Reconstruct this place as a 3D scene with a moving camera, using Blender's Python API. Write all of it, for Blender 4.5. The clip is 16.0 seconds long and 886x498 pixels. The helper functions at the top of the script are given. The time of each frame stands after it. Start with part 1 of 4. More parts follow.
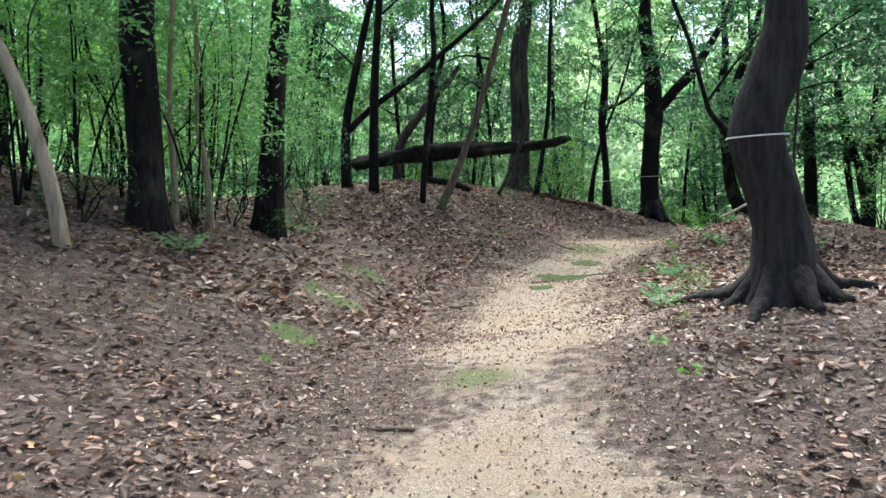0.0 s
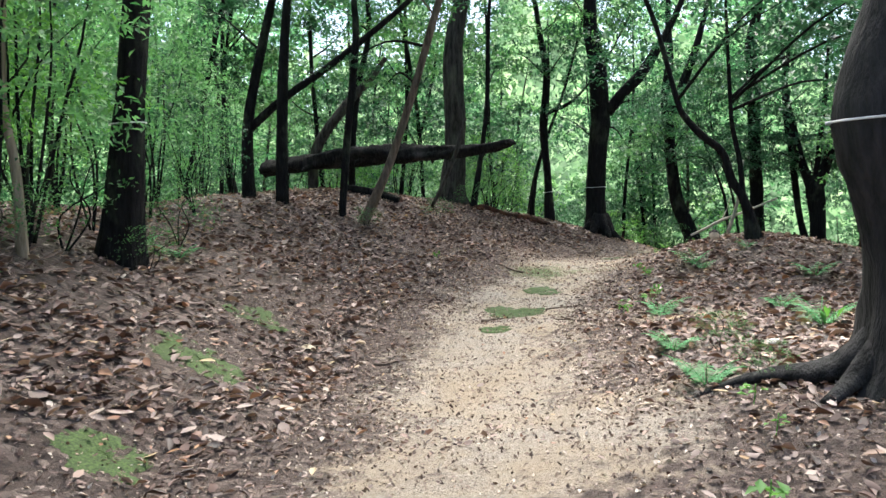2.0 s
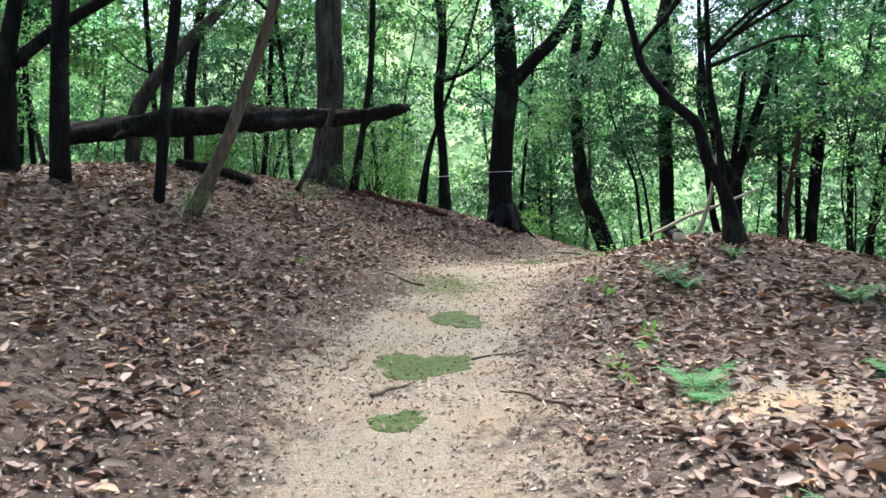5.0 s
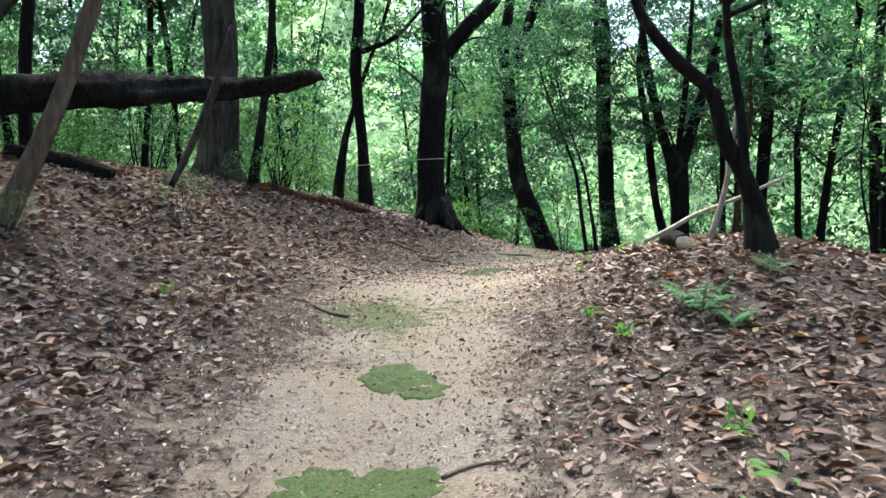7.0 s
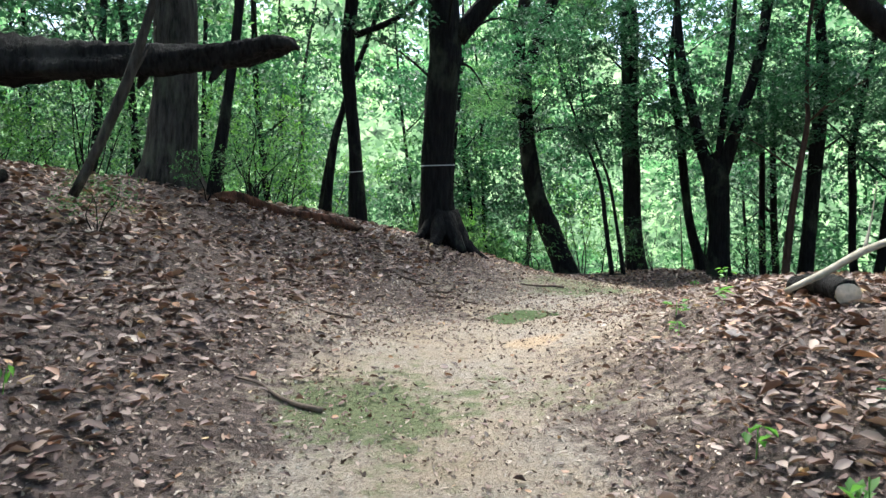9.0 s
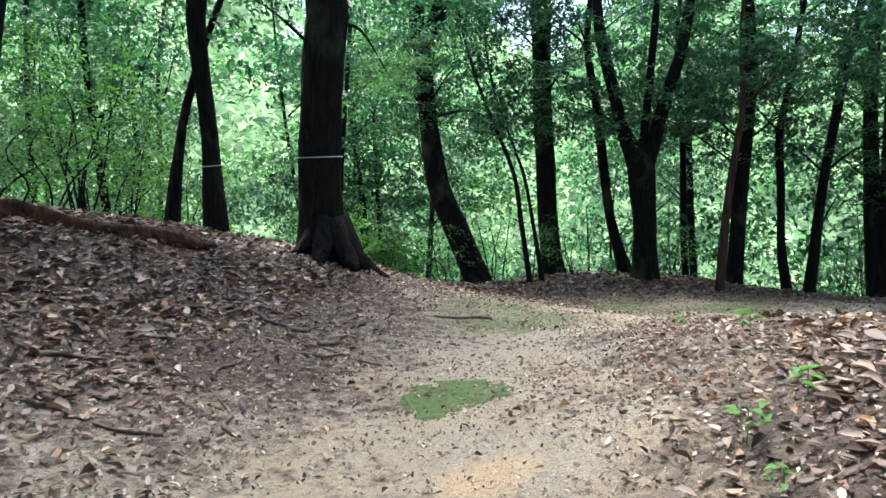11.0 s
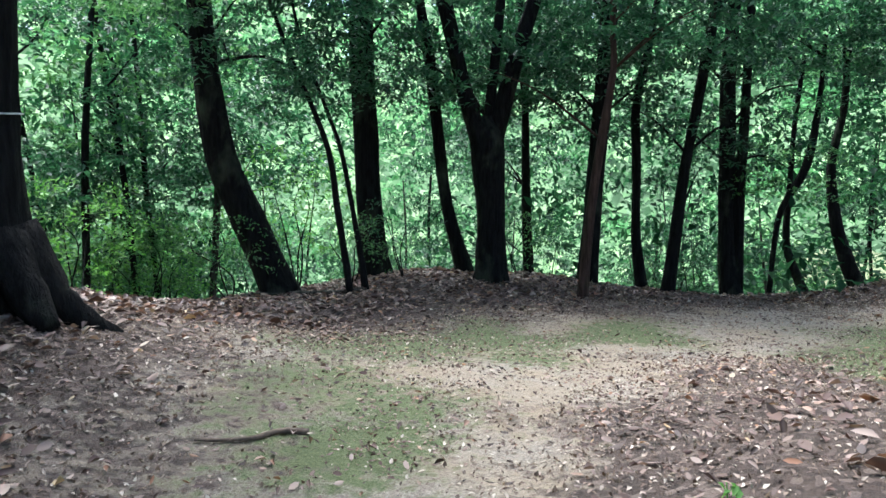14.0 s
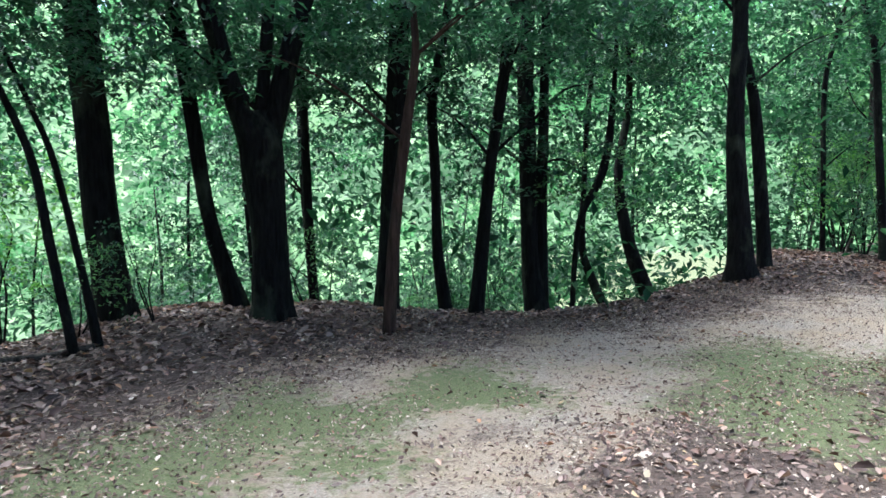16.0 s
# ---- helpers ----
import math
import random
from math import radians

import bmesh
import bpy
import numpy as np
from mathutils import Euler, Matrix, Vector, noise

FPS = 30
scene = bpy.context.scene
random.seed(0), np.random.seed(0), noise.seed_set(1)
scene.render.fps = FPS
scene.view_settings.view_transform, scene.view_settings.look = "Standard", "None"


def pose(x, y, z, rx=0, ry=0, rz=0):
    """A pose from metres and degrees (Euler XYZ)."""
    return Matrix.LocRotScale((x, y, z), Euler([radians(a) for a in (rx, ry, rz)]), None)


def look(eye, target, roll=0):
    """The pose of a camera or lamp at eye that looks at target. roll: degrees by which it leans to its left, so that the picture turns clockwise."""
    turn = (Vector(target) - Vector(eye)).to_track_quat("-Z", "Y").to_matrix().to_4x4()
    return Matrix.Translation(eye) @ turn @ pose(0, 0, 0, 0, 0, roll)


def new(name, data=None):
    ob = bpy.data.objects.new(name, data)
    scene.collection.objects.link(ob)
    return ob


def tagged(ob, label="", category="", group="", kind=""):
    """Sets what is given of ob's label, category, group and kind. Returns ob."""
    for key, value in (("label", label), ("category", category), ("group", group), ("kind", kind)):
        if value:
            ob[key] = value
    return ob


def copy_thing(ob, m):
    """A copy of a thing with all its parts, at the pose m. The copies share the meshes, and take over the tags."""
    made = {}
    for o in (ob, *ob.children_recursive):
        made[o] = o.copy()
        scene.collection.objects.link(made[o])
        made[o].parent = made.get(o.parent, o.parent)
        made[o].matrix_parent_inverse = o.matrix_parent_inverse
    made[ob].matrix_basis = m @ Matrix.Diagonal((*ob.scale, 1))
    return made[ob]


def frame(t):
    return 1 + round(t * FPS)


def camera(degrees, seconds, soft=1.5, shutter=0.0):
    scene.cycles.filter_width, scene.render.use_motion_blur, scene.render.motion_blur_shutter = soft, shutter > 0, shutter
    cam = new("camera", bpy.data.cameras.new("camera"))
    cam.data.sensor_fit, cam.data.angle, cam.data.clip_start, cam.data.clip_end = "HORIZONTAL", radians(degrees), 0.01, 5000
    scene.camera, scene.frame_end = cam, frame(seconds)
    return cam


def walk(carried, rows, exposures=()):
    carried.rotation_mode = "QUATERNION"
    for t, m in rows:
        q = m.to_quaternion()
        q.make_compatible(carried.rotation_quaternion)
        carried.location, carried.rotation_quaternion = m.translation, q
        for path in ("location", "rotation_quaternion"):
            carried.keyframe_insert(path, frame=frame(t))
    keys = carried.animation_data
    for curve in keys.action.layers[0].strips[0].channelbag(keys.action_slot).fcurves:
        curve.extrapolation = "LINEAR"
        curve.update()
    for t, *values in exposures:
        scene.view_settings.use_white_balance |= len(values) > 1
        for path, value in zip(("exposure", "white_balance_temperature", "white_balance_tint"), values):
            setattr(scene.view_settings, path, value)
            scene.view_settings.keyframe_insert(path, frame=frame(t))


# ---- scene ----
cam = camera(63.1, 16.0, soft=1.5, shutter=0.1)
METRES, EYE, TILT, LEAN, TURN = 20.0, 1.5, -2.3, 0.0, 0.0
ROWS = [
    (0.0, 0.0, 0.0, 0.0, -0.0, 0.0, 0.0),
    (0.5, -0.0001, 0.0313, 0.0028, -1.63, -0.11, -0.17),
    (1.0, 0.0001, 0.064, 0.006, -2.57, 0.49, -0.94),
    (1.5, -0.0002, 0.0971, 0.0096, -4.51, 0.66, -0.1),
    (2.0, 0.0015, 0.129, 0.0113, -5.9, 0.8, 0.06),
    (2.5, 0.0025, 0.1621, 0.0137, -8.44, 0.54, 0.0),
    (3.0, 0.0074, 0.1935, 0.0167, -8.81, 1.53, 0.05),
    (3.5, 0.0104, 0.2243, 0.0187, -10.18, 1.06, 0.14),
    (6.0, 0.0416, 0.377, 0.0305, -18.33, -1.38, -0.45),
    (6.5, 0.0481, 0.4079, 0.034, -19.85, -2.02, -0.1),
    (7.0, 0.0536, 0.4392, 0.037, -22.38, -1.21, 0.79),
    (7.5, 0.0623, 0.4695, 0.0391, -21.98, -0.34, 0.71),
    (8.0, 0.0707, 0.5006, 0.0411, -21.95, -0.44, 0.59),
    (10.5, 0.1316, 0.6503, 0.0581, -28.16, -0.99, 0.54),
    (11.0, 0.1456, 0.6798, 0.0626, -31.34, -1.35, 1.33),
    (11.5, 0.158, 0.7046, 0.0685, -33.65, -0.28, 1.19),
    (12.0, 0.1747, 0.7306, 0.0708, -33.91, -0.04, 0.57),
    (12.5, 0.1904, 0.7551, 0.0745, -36.87, -0.82, 0.78),
    (13.0, 0.2077, 0.7789, 0.0771, -38.35, -1.77, 1.19),
    (13.5, 0.2257, 0.8042, 0.0796, -43.42, -3.13, 1.08),
    (14.0, 0.2456, 0.8281, 0.0818, -47.01, -4.34, 1.02),
    (14.5, 0.2627, 0.852, 0.0844, -50.07, -4.86, 1.07),
    (15.0, 0.2856, 0.8716, 0.0876, -54.69, -5.12, 1.7),
    (15.5, 0.3055, 0.8886, 0.0891, -59.13, -4.94, 1.58),
    (16.0, 0.3282, 0.9052, 0.0896, -65.32, -4.67, 2.08),
]
walk(cam, [(t, pose(0, 0, EYE, TILT, LEAN, TURN) @ pose(METRES * x, METRES * y, METRES * z, 90 + pitch, roll, yaw)) for t, x, y, z, yaw, pitch, roll in ROWS], [(0.0, 1.25, 6400, 7), (3.5, 1.32, 6400, 9), (6.5, 1.5, 6300, 9), (12.0, 1.4, 6000, 6), (16.0, 1.42, 5600, 10)])

# ---------------------------------------------------------------- world and light
world = bpy.data.worlds.new("sky")
scene.world = world
world.use_nodes = True
wn = world.node_tree.nodes
sky = wn.new("ShaderNodeTexSky")
sky.sky_type = "NISHITA"
sky.sun_disc = False
sky.sun_elevation = radians(66)
sky.sun_rotation = radians(10)
sky.air_density, sky.dust_density, sky.ozone_density = 1.0, 3.0, 1.0
world.node_tree.links.new(sky.outputs[0], wn["Background"].inputs[0])
wn["Background"].inputs[1].default_value = 0.15
sun = new("sun", bpy.data.lights.new("sun", "SUN"))
sun.data.energy, sun.data.angle, sun.data.color = 5.0, radians(50), (1.0, 0.97, 0.91)
SUN_EL, SUN_AZ = 66, 10  # azimuth clockwise from +y
sun.matrix_world = look((10 * math.sin(radians(SUN_AZ)) * math.cos(radians(SUN_EL)), 10 * math.cos(radians(SUN_AZ)) * math.cos(radians(SUN_EL)), 10 * math.sin(radians(SUN_EL))), (0, 0, 0))

rng = np.random.default_rng(7)


# ---------------------------------------------------------------- materials
def shader(name):
    m = bpy.data.materials.new(name)
    m.use_nodes = True
    nt = m.node_tree
    return m, nt, nt.nodes["Principled BSDF"], nt.links.new


def node(nt, kind, **values):
    n = nt.nodes.new(kind)
    for key, value in values.items():
        n.inputs[key].default_value = value
    return n


def ramp(nt, fac, stops):
    n = nt.nodes.new("ShaderNodeValToRGB")
    while len(n.color_ramp.elements) < len(stops):
        n.color_ramp.elements.new(0.5)
    for e, (p, c) in zip(n.color_ramp.elements, stops):
        e.position, e.color = p, (*c, 1)
    nt.links.new(fac, n.inputs[0])
    return n.outputs[0]


def mix(nt, fac, a, b, blend="MIX"):
    n = nt.nodes.new("ShaderNodeMix")
    n.data_type, n.blend_type = "RGBA", blend
    for socket, value in ((n.inputs[0], fac), (n.inputs[6], a), (n.inputs[7], b)):
        if isinstance(value, (int, float)):
            socket.default_value = value
        elif isinstance(value, tuple):
            socket.default_value = (*value, 1)
        else:
            nt.links.new(value, socket)
    return n.outputs[2]


def coords(nt, scale=(1, 1, 1), world_space=False):
    c = nt.nodes.new("ShaderNodeNewGeometry" if world_space else "ShaderNodeTexCoord")
    m = nt.nodes.new("ShaderNodeMapping")
    m.inputs["Scale"].default_value = scale
    nt.links.new(c.outputs["Position" if world_space else "Object"], m.inputs[0])
    return m.outputs[0]


def noise_tex(nt, vec, scale, detail=6.0, rough=0.6):
    n = node(nt, "ShaderNodeTexNoise", Scale=scale, Detail=detail, Roughness=rough)
    nt.links.new(vec, n.inputs["Vector"])
    return n.outputs["Fac"]


def bump(nt, p, height, strength, distance):
    b = node(nt, "ShaderNodeBump", Strength=strength, Distance=distance)
    nt.links.new(height, b.inputs["Height"])
    nt.links.new(b.outputs[0], p.inputs["Normal"])


def bark(name, dark, light, stripe=7.0, lichen=(0.16, 0.19, 0.12), amount=0.25):
    m, nt, p, link = shader(name)
    v = coords(nt, (1, 1, 0.16), True)
    furrow = noise_tex(nt, v, stripe * 3, 5, 0.65)
    blotch = noise_tex(nt, coords(nt, (1, 1, 0.6), True), 2.3, 5)
    col = ramp(nt, furrow, [(0.35, dark), (0.7, light)])
    patch = ramp(nt, blotch, [(0.55, (0, 0, 0)), (0.72, (amount, amount, amount))])
    col = mix(nt, patch, col, lichen)
    link(col, p.inputs["Base Color"])
    p.inputs["Roughness"].default_value = 0.85
    p.inputs["Specular IOR Level"].default_value = 0.12
    bump(nt, p, furrow, 1.0, 0.05)
    return m


BARK = {
    "charcoal": bark("charcoal_bark", (0.011, 0.0105, 0.01), (0.042, 0.04, 0.039), 4, (0.05, 0.055, 0.045), 0.3),
    "dark": bark("dark_bark", (0.0045, 0.004, 0.0038), (0.018, 0.0165, 0.0158)),
    "grey": bark("grey_bark", (0.014, 0.012, 0.01), (0.085, 0.077, 0.064), 5),
    "deadwood": bark("dead_bark", (0.004, 0.0038, 0.0036), (0.026, 0.0245, 0.023), 9, (0.1, 0.097, 0.085), 0.3),
    "pale": bark("pale_bark", (0.2, 0.155, 0.105), (0.42, 0.35, 0.26), 4, amount=0.15),
    "brown": bark("brown_bark", (0.06, 0.042, 0.03), (0.2, 0.155, 0.115), 5),
    "red": bark("reddish_bark", (0.03, 0.019, 0.015), (0.095, 0.056, 0.044), 6, amount=0.1),
    "rotten": bark("rotten_wood", (0.018, 0.01, 0.007), (0.125, 0.052, 0.028), 4, (0.025, 0.016, 0.012), 0.95),
}


def leaf_material(name, stops, through_colour, share=0.45, gloss=0.35, shine=0.3):
    m, nt, p, link = shader(name)
    g = nt.nodes.new("ShaderNodeNewGeometry")
    col = ramp(nt, g.outputs["Random Per Island"], stops)
    link(col, p.inputs["Base Color"])
    p.inputs["Roughness"].default_value = gloss
    p.inputs["Specular IOR Level"].default_value = shine
    t = nt.nodes.new("ShaderNodeBsdfTranslucent")
    link(mix(nt, 1.0, col, through_colour, "MULTIPLY"), t.inputs[0])
    s = nt.nodes.new("ShaderNodeMixShader")
    s.inputs[0].default_value = share
    link(p.outputs[0], s.inputs[1])
    link(t.outputs[0], s.inputs[2])
    link(s.outputs[0], nt.nodes["Material Output"].inputs[0])
    return m


GREEN = leaf_material("green_leaves", [(0.0, (0.03, 0.075, 0.034)), (0.5, (0.058, 0.13, 0.055)), (1.0, (0.12, 0.21, 0.085))], (1.4, 1.8, 1.15), 0.5)
DEEP = leaf_material("deep_green_leaves", [(0.0, (0.014, 0.042, 0.024)), (0.6, (0.028, 0.075, 0.04)), (1.0, (0.055, 0.12, 0.066))], (1.3, 1.8, 1.25), 0.4)
FRESH = leaf_material("fresh_green_leaves", [(0.0, (0.05, 0.14, 0.035)), (1.0, (0.13, 0.28, 0.07))], (1.6, 1.8, 1.0), 0.45, 0.5)
# one foliage in two tones: sunlight, then shade, put into the leaf colour
SUN_GREEN = leaf_material("sun_toned_leaves", [(0.0, (0.08, 0.17, 0.09)), (0.5, (0.11, 0.22, 0.12)), (1.0, (0.15, 0.28, 0.15))], (1.4, 1.8, 1.25), 0.6, 0.8, 0.05)
SHADE_GREEN = leaf_material("shade_toned_leaves", [(0.0, (0.012, 0.036, 0.02)), (0.6, (0.026, 0.07, 0.036)), (1.0, (0.06, 0.13, 0.065))], (1.3, 1.8, 1.2), 0.4, 0.6, 0.12)
FERN_GREEN = leaf_material("fern_green", [(0.0, (0.08, 0.25, 0.1)), (1.0, (0.15, 0.36, 0.16))], (1.3, 1.6, 1.1), 0.4, 0.6)
SAGE = leaf_material("pale_green_leaves", [(0.0, (0.06, 0.13, 0.06)), (0.6, (0.11, 0.21, 0.1)), (1.0, (0.19, 0.3, 0.16))], (1.2, 1.7, 1.0), 0.45, 0.35)
DRY = leaf_material("dead_leaves", [(0.0, (0.03, 0.018, 0.014)), (0.3, (0.085, 0.049, 0.039)), (0.55, (0.16, 0.102, 0.083)), (0.83, (0.33, 0.25, 0.21)), (0.91, (0.25, 0.115, 0.06)), (0.94, (0.42, 0.33, 0.275)), (0.97, (0.36, 0.19, 0.1)), (0.985, (0.47, 0.36, 0.2)), (0.99, (0.47, 0.39, 0.33)), (1.0, (0.6, 0.52, 0.44))], (1.0, 0.8, 0.5), 0.12, 0.5, 0.35)
GRIT = leaf_material("leaf_crumbs", [(0.0, (0.085, 0.058, 0.045)), (0.4, (0.17, 0.12, 0.092)), (0.7, (0.3, 0.22, 0.17)), (1.0, (0.62, 0.54, 0.45))], (1.0, 0.8, 0.5), 0.1, 0.6)


def glowing_distance():
    """Woods far off; emission stands in for sunlight, in lighter and darker drifts."""
    m, nt, p, link = shader("distant_woods_glow")
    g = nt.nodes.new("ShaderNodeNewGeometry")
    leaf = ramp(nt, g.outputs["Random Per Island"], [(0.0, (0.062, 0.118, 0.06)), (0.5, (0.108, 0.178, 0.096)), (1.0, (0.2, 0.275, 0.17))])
    # broad noise puts bright and shady drifts into the leaf colour
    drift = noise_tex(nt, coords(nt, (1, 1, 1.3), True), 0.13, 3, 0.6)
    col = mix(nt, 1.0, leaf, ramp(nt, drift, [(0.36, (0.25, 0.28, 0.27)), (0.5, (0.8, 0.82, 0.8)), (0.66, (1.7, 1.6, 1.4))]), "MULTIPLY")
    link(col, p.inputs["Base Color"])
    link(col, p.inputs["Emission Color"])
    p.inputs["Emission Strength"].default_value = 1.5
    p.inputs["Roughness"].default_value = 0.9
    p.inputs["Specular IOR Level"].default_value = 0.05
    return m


DISTANCE = glowing_distance()


def plain(name, colour, rough, grain=30, vary=0.3):
    m, nt, p, link = shader(name)
    f = noise_tex(nt, coords(nt), grain)
    dark = tuple(c * (1 - vary) for c in colour)
    light = tuple(min(1, c * (1 + vary)) for c in colour)
    link(ramp(nt, f, [(0.3, dark), (0.7, light)]), p.inputs["Base Color"])
    p.inputs["Roughness"].default_value = rough
    bump(nt, p, f, 0.4, 0.01)
    return m


TAPE = plain("white_tape", (0.6, 0.6, 0.58), 0.5, 12, 0.2)
CUT = plain("cut_wood", (0.62, 0.5, 0.36), 0.8, 25, 0.25)
STICK_WOOD = plain("dead_stick", (0.12, 0.085, 0.06), 0.85, 20, 0.5)
PALE_STICK = plain("pale_stick", (0.3, 0.27, 0.21), 0.8, 20, 0.3)
EDGING = plain("weathered_timber", (0.22, 0.24, 0.19), 0.85, 14, 0.4)
PALE_STONE = plain("pale_stone", (0.55, 0.5, 0.46), 0.8, 25, 0.2)
MOSS_MAT = plain("moss", (0.05, 0.078, 0.02), 0.95, 60, 0.75)


def ground_material():
    m, nt, p, link = shader("forest_floor")
    v = coords(nt, world_space=True)
    fine, mid, big = noise_tex(nt, v, 55, 8, 0.7), noise_tex(nt, v, 9, 6), noise_tex(nt, v, 1.1, 4)
    soil = ramp(nt, fine, [(0.34, (0.024, 0.017, 0.014)), (0.5, (0.07, 0.05, 0.04)), (0.66, (0.19, 0.143, 0.116))])
    soil = mix(nt, ramp(nt, big, [(0.4, (0, 0, 0)), (0.7, (0.5, 0.5, 0.5))]), soil, (0.075, 0.045, 0.034))
    cell = node(nt, "ShaderNodeTexVoronoi", Scale=16.0)
    link(coords(nt, (1, 1.6, 1), True), cell.inputs["Vector"])
    split = nt.nodes.new("ShaderNodeSeparateColor")
    link(cell.outputs["Color"], split.inputs[0])
    leafy = ramp(nt, split.outputs[0], [(0.0, (0.04, 0.025, 0.019)), (0.4, (0.08, 0.052, 0.039)), (0.75, (0.15, 0.105, 0.084)), (1.0, (0.3, 0.225, 0.185))])
    soil = mix(nt, 0.55, soil, leafy)
    sand = ramp(nt, fine, [(0.3, (0.16, 0.13, 0.104)), (0.5, (0.33, 0.278, 0.224)), (0.68, (0.5, 0.44, 0.365))])
    sand = mix(nt, ramp(nt, mid, [(0.5, (0, 0, 0)), (0.75, (0.6, 0.6, 0.6))]), sand, (0.4, 0.32, 0.23))
    sand = mix(nt, ramp(nt, big, [(0.36, (0.55, 0.55, 0.55)), (0.6, (0, 0, 0))]), sand, (0.36, 0.265, 0.165))
    green = ramp(nt, fine, [(0.34, (0.072, 0.092, 0.034)), (0.66, (0.19, 0.215, 0.095))])

    def mask(attribute, spread):
        a = nt.nodes.new("ShaderNodeAttribute")
        a.attribute_name = attribute
        add = nt.nodes.new("ShaderNodeMath")
        add.operation = "MULTIPLY_ADD"
        sub = nt.nodes.new("ShaderNodeMath")
        sub.operation = "SUBTRACT"
        link(mid, sub.inputs[0])
        sub.inputs[1].default_value = 0.5
        link(sub.outputs[0], add.inputs[0])
        add.inputs[1].default_value = spread
        link(a.outputs["Fac"], add.inputs[2])
        return ramp(nt, add.outputs[0], [(0.3, (0, 0, 0)), (0.7, (1, 1, 1))])

    col = mix(nt, mask("sandy", 1.6), soil, sand)
    col = mix(nt, mask("ochre", 1.0), col, ramp(nt, fine, [(0.3, (0.34, 0.235, 0.145)), (0.7, (0.56, 0.42, 0.28))]))
    col = mix(nt, mask("mossy", 1.8), col, green)
    link(col, p.inputs["Base Color"])
    p.inputs["Roughness"].default_value = 0.95
    bump(nt, p, fine, 1.0, 0.035)
    return m


# ---------------------------------------------------------------- lie of the land
BASE = (0.8676, -0.0487, 0.0387)
# broad swells and small mounds or hollows: x, y, height
SWELLS = [
    (2, 13, -0.49), (26.8, 17, 0.44), (0, -5, -0.59), (13.6, 26.3, -0.05), (4.6, 21.9, 0.52), (-3, 3.5, -0.23),
    (-6.9, 12.5, 0.05), (19.9, 21.6, -0.63), (3.5, 6, 0.19), (13.8, 18.6, -0.23), (7.5, 16.5, 0.42), (3, 0, -0.17),
    (-0.3, 18.9, 0.84), (-1.4, 8.9, -0.34), (19.1, 26.8, -0.44), (9.7, 21, -0.25), (-1.8, 15.2, 0.22), (14.5, 22.6, -0.13),
    (-5.5, 9, 0.75), (21.4, 18.3, 0.51), (10.3, 24.5, -0.43), (-2.5, 0, -0.45), (1.2, 3, -0.58), (3.2, 9.4, -0.26),
    (4.2, 15.6, -0.04), (4.2, 18.7, -0.56),
]
MOUNDS = [
    (2.9, 6, 0.20), (4.8, 23.6, 0.10), (-1.8, 15.2, 0.21), (6.4, 14, 0.38), (-0.4, 21.5, 0.20), (-1.4, 8.9, -0.18),
    (8, 18.8, -0.15), (2.3, 12, -0.13), (3.7, 19.4, -0.09), (0.9, 17.6, -0.09), (-1.4, 5.5, -0.31), (4.9, 16.6, -0.06),
    (3.2, 9.4, 0.11), (2.7, 15.3, -0.10), (0.8, 7.6, -0.28), (2.2, 21.4, 0.29), (6.9, 22.3, 0.07), (7.5, 16.5, 0.13),
    (4.2, 13.5, 0.03), (0.6, 15, -0.16), (4.3, 21.4, 0.10), (1.4, 10, -0.02), (6.4, 20.5, -0.19), (-0.4, 19.7, 0.06),
    (4.1, 11.7, 0.23), (6.1, 17.8, -0.16), (0.2, 9, -0.19), (2.5, 13.5, -0.00),
]
PATH_LINE = [(0.2, -30), (0.1, -6), (0.15, 0), (0.45, 5), (1.2, 9.5), (2.2, 13), (4.05, 15.9), (6.15, 18.25), (8.3, 20.3), (11.5, 20.9), (14.5, 19.7), (17.5, 17.4), (19.5, 13.5), (21, 6), (22, -30)]
PATH_HALF = [1.2, 1.1, 1.0, 0.85, 0.85, 0.9, 1.1, 1.3, 1.45, 1.75, 1.8, 1.8, 1.5, 1.4, 1.4]


def value_noise(x, y, size, seed=0):
    """Smooth noise from -1 to 1 with grains of the given size."""
    x, y = np.asarray(x, float) / size, np.asarray(y, float) / size
    i, j = np.floor(x), np.floor(y)
    u, w = x - i, y - j
    u, w = u * u * (3 - 2 * u), w * w * (3 - 2 * w)

    def h(a, b):
        s = np.sin(a * 127.1 + b * 311.7 + seed * 74.7) * 43758.5453
        return 2 * (s - np.floor(s)) - 1
    return (h(i, j) * (1 - u) + h(i + 1, j) * u) * (1 - w) + (h(i, j + 1) * (1 - u) + h(i + 1, j + 1) * u) * w


def land(x, y):
    x, y = np.asarray(x, float), np.asarray(y, float)
    cx, cy = np.clip(x, -45, 60), np.clip(y, -45, 60)
    z = BASE[0] + BASE[1] * cx + BASE[2] * cy
    for wide, hills in ((2.6, SWELLS), (1.3, MOUNDS)):
        for a, b, h in hills:
            z = z + h * np.exp(-((x - a) ** 2 + (y - b) ** 2) / (2 * wide * wide))
    d = np.clip(0.28 * x + 0.96 * y - np.clip(24.6 + 0.45 * (x - 7.5), 24.6, 27.6), 0, 30)
    z = z - 0.35 * d * np.minimum(1, d / 4)
    e = np.clip(0.75 * x + 0.66 * y - 28.0, 0, 16)
    f = np.clip((y - 18.2) / 1.6, 0, 1)
    z = z - 0.42 * e * np.minimum(1, e / 1.5) * f * f * (3 - 2 * f)
    return z + 0.03 * value_noise(x, y, 0.9) + 0.015 * value_noise(x, y, 0.3, 3)


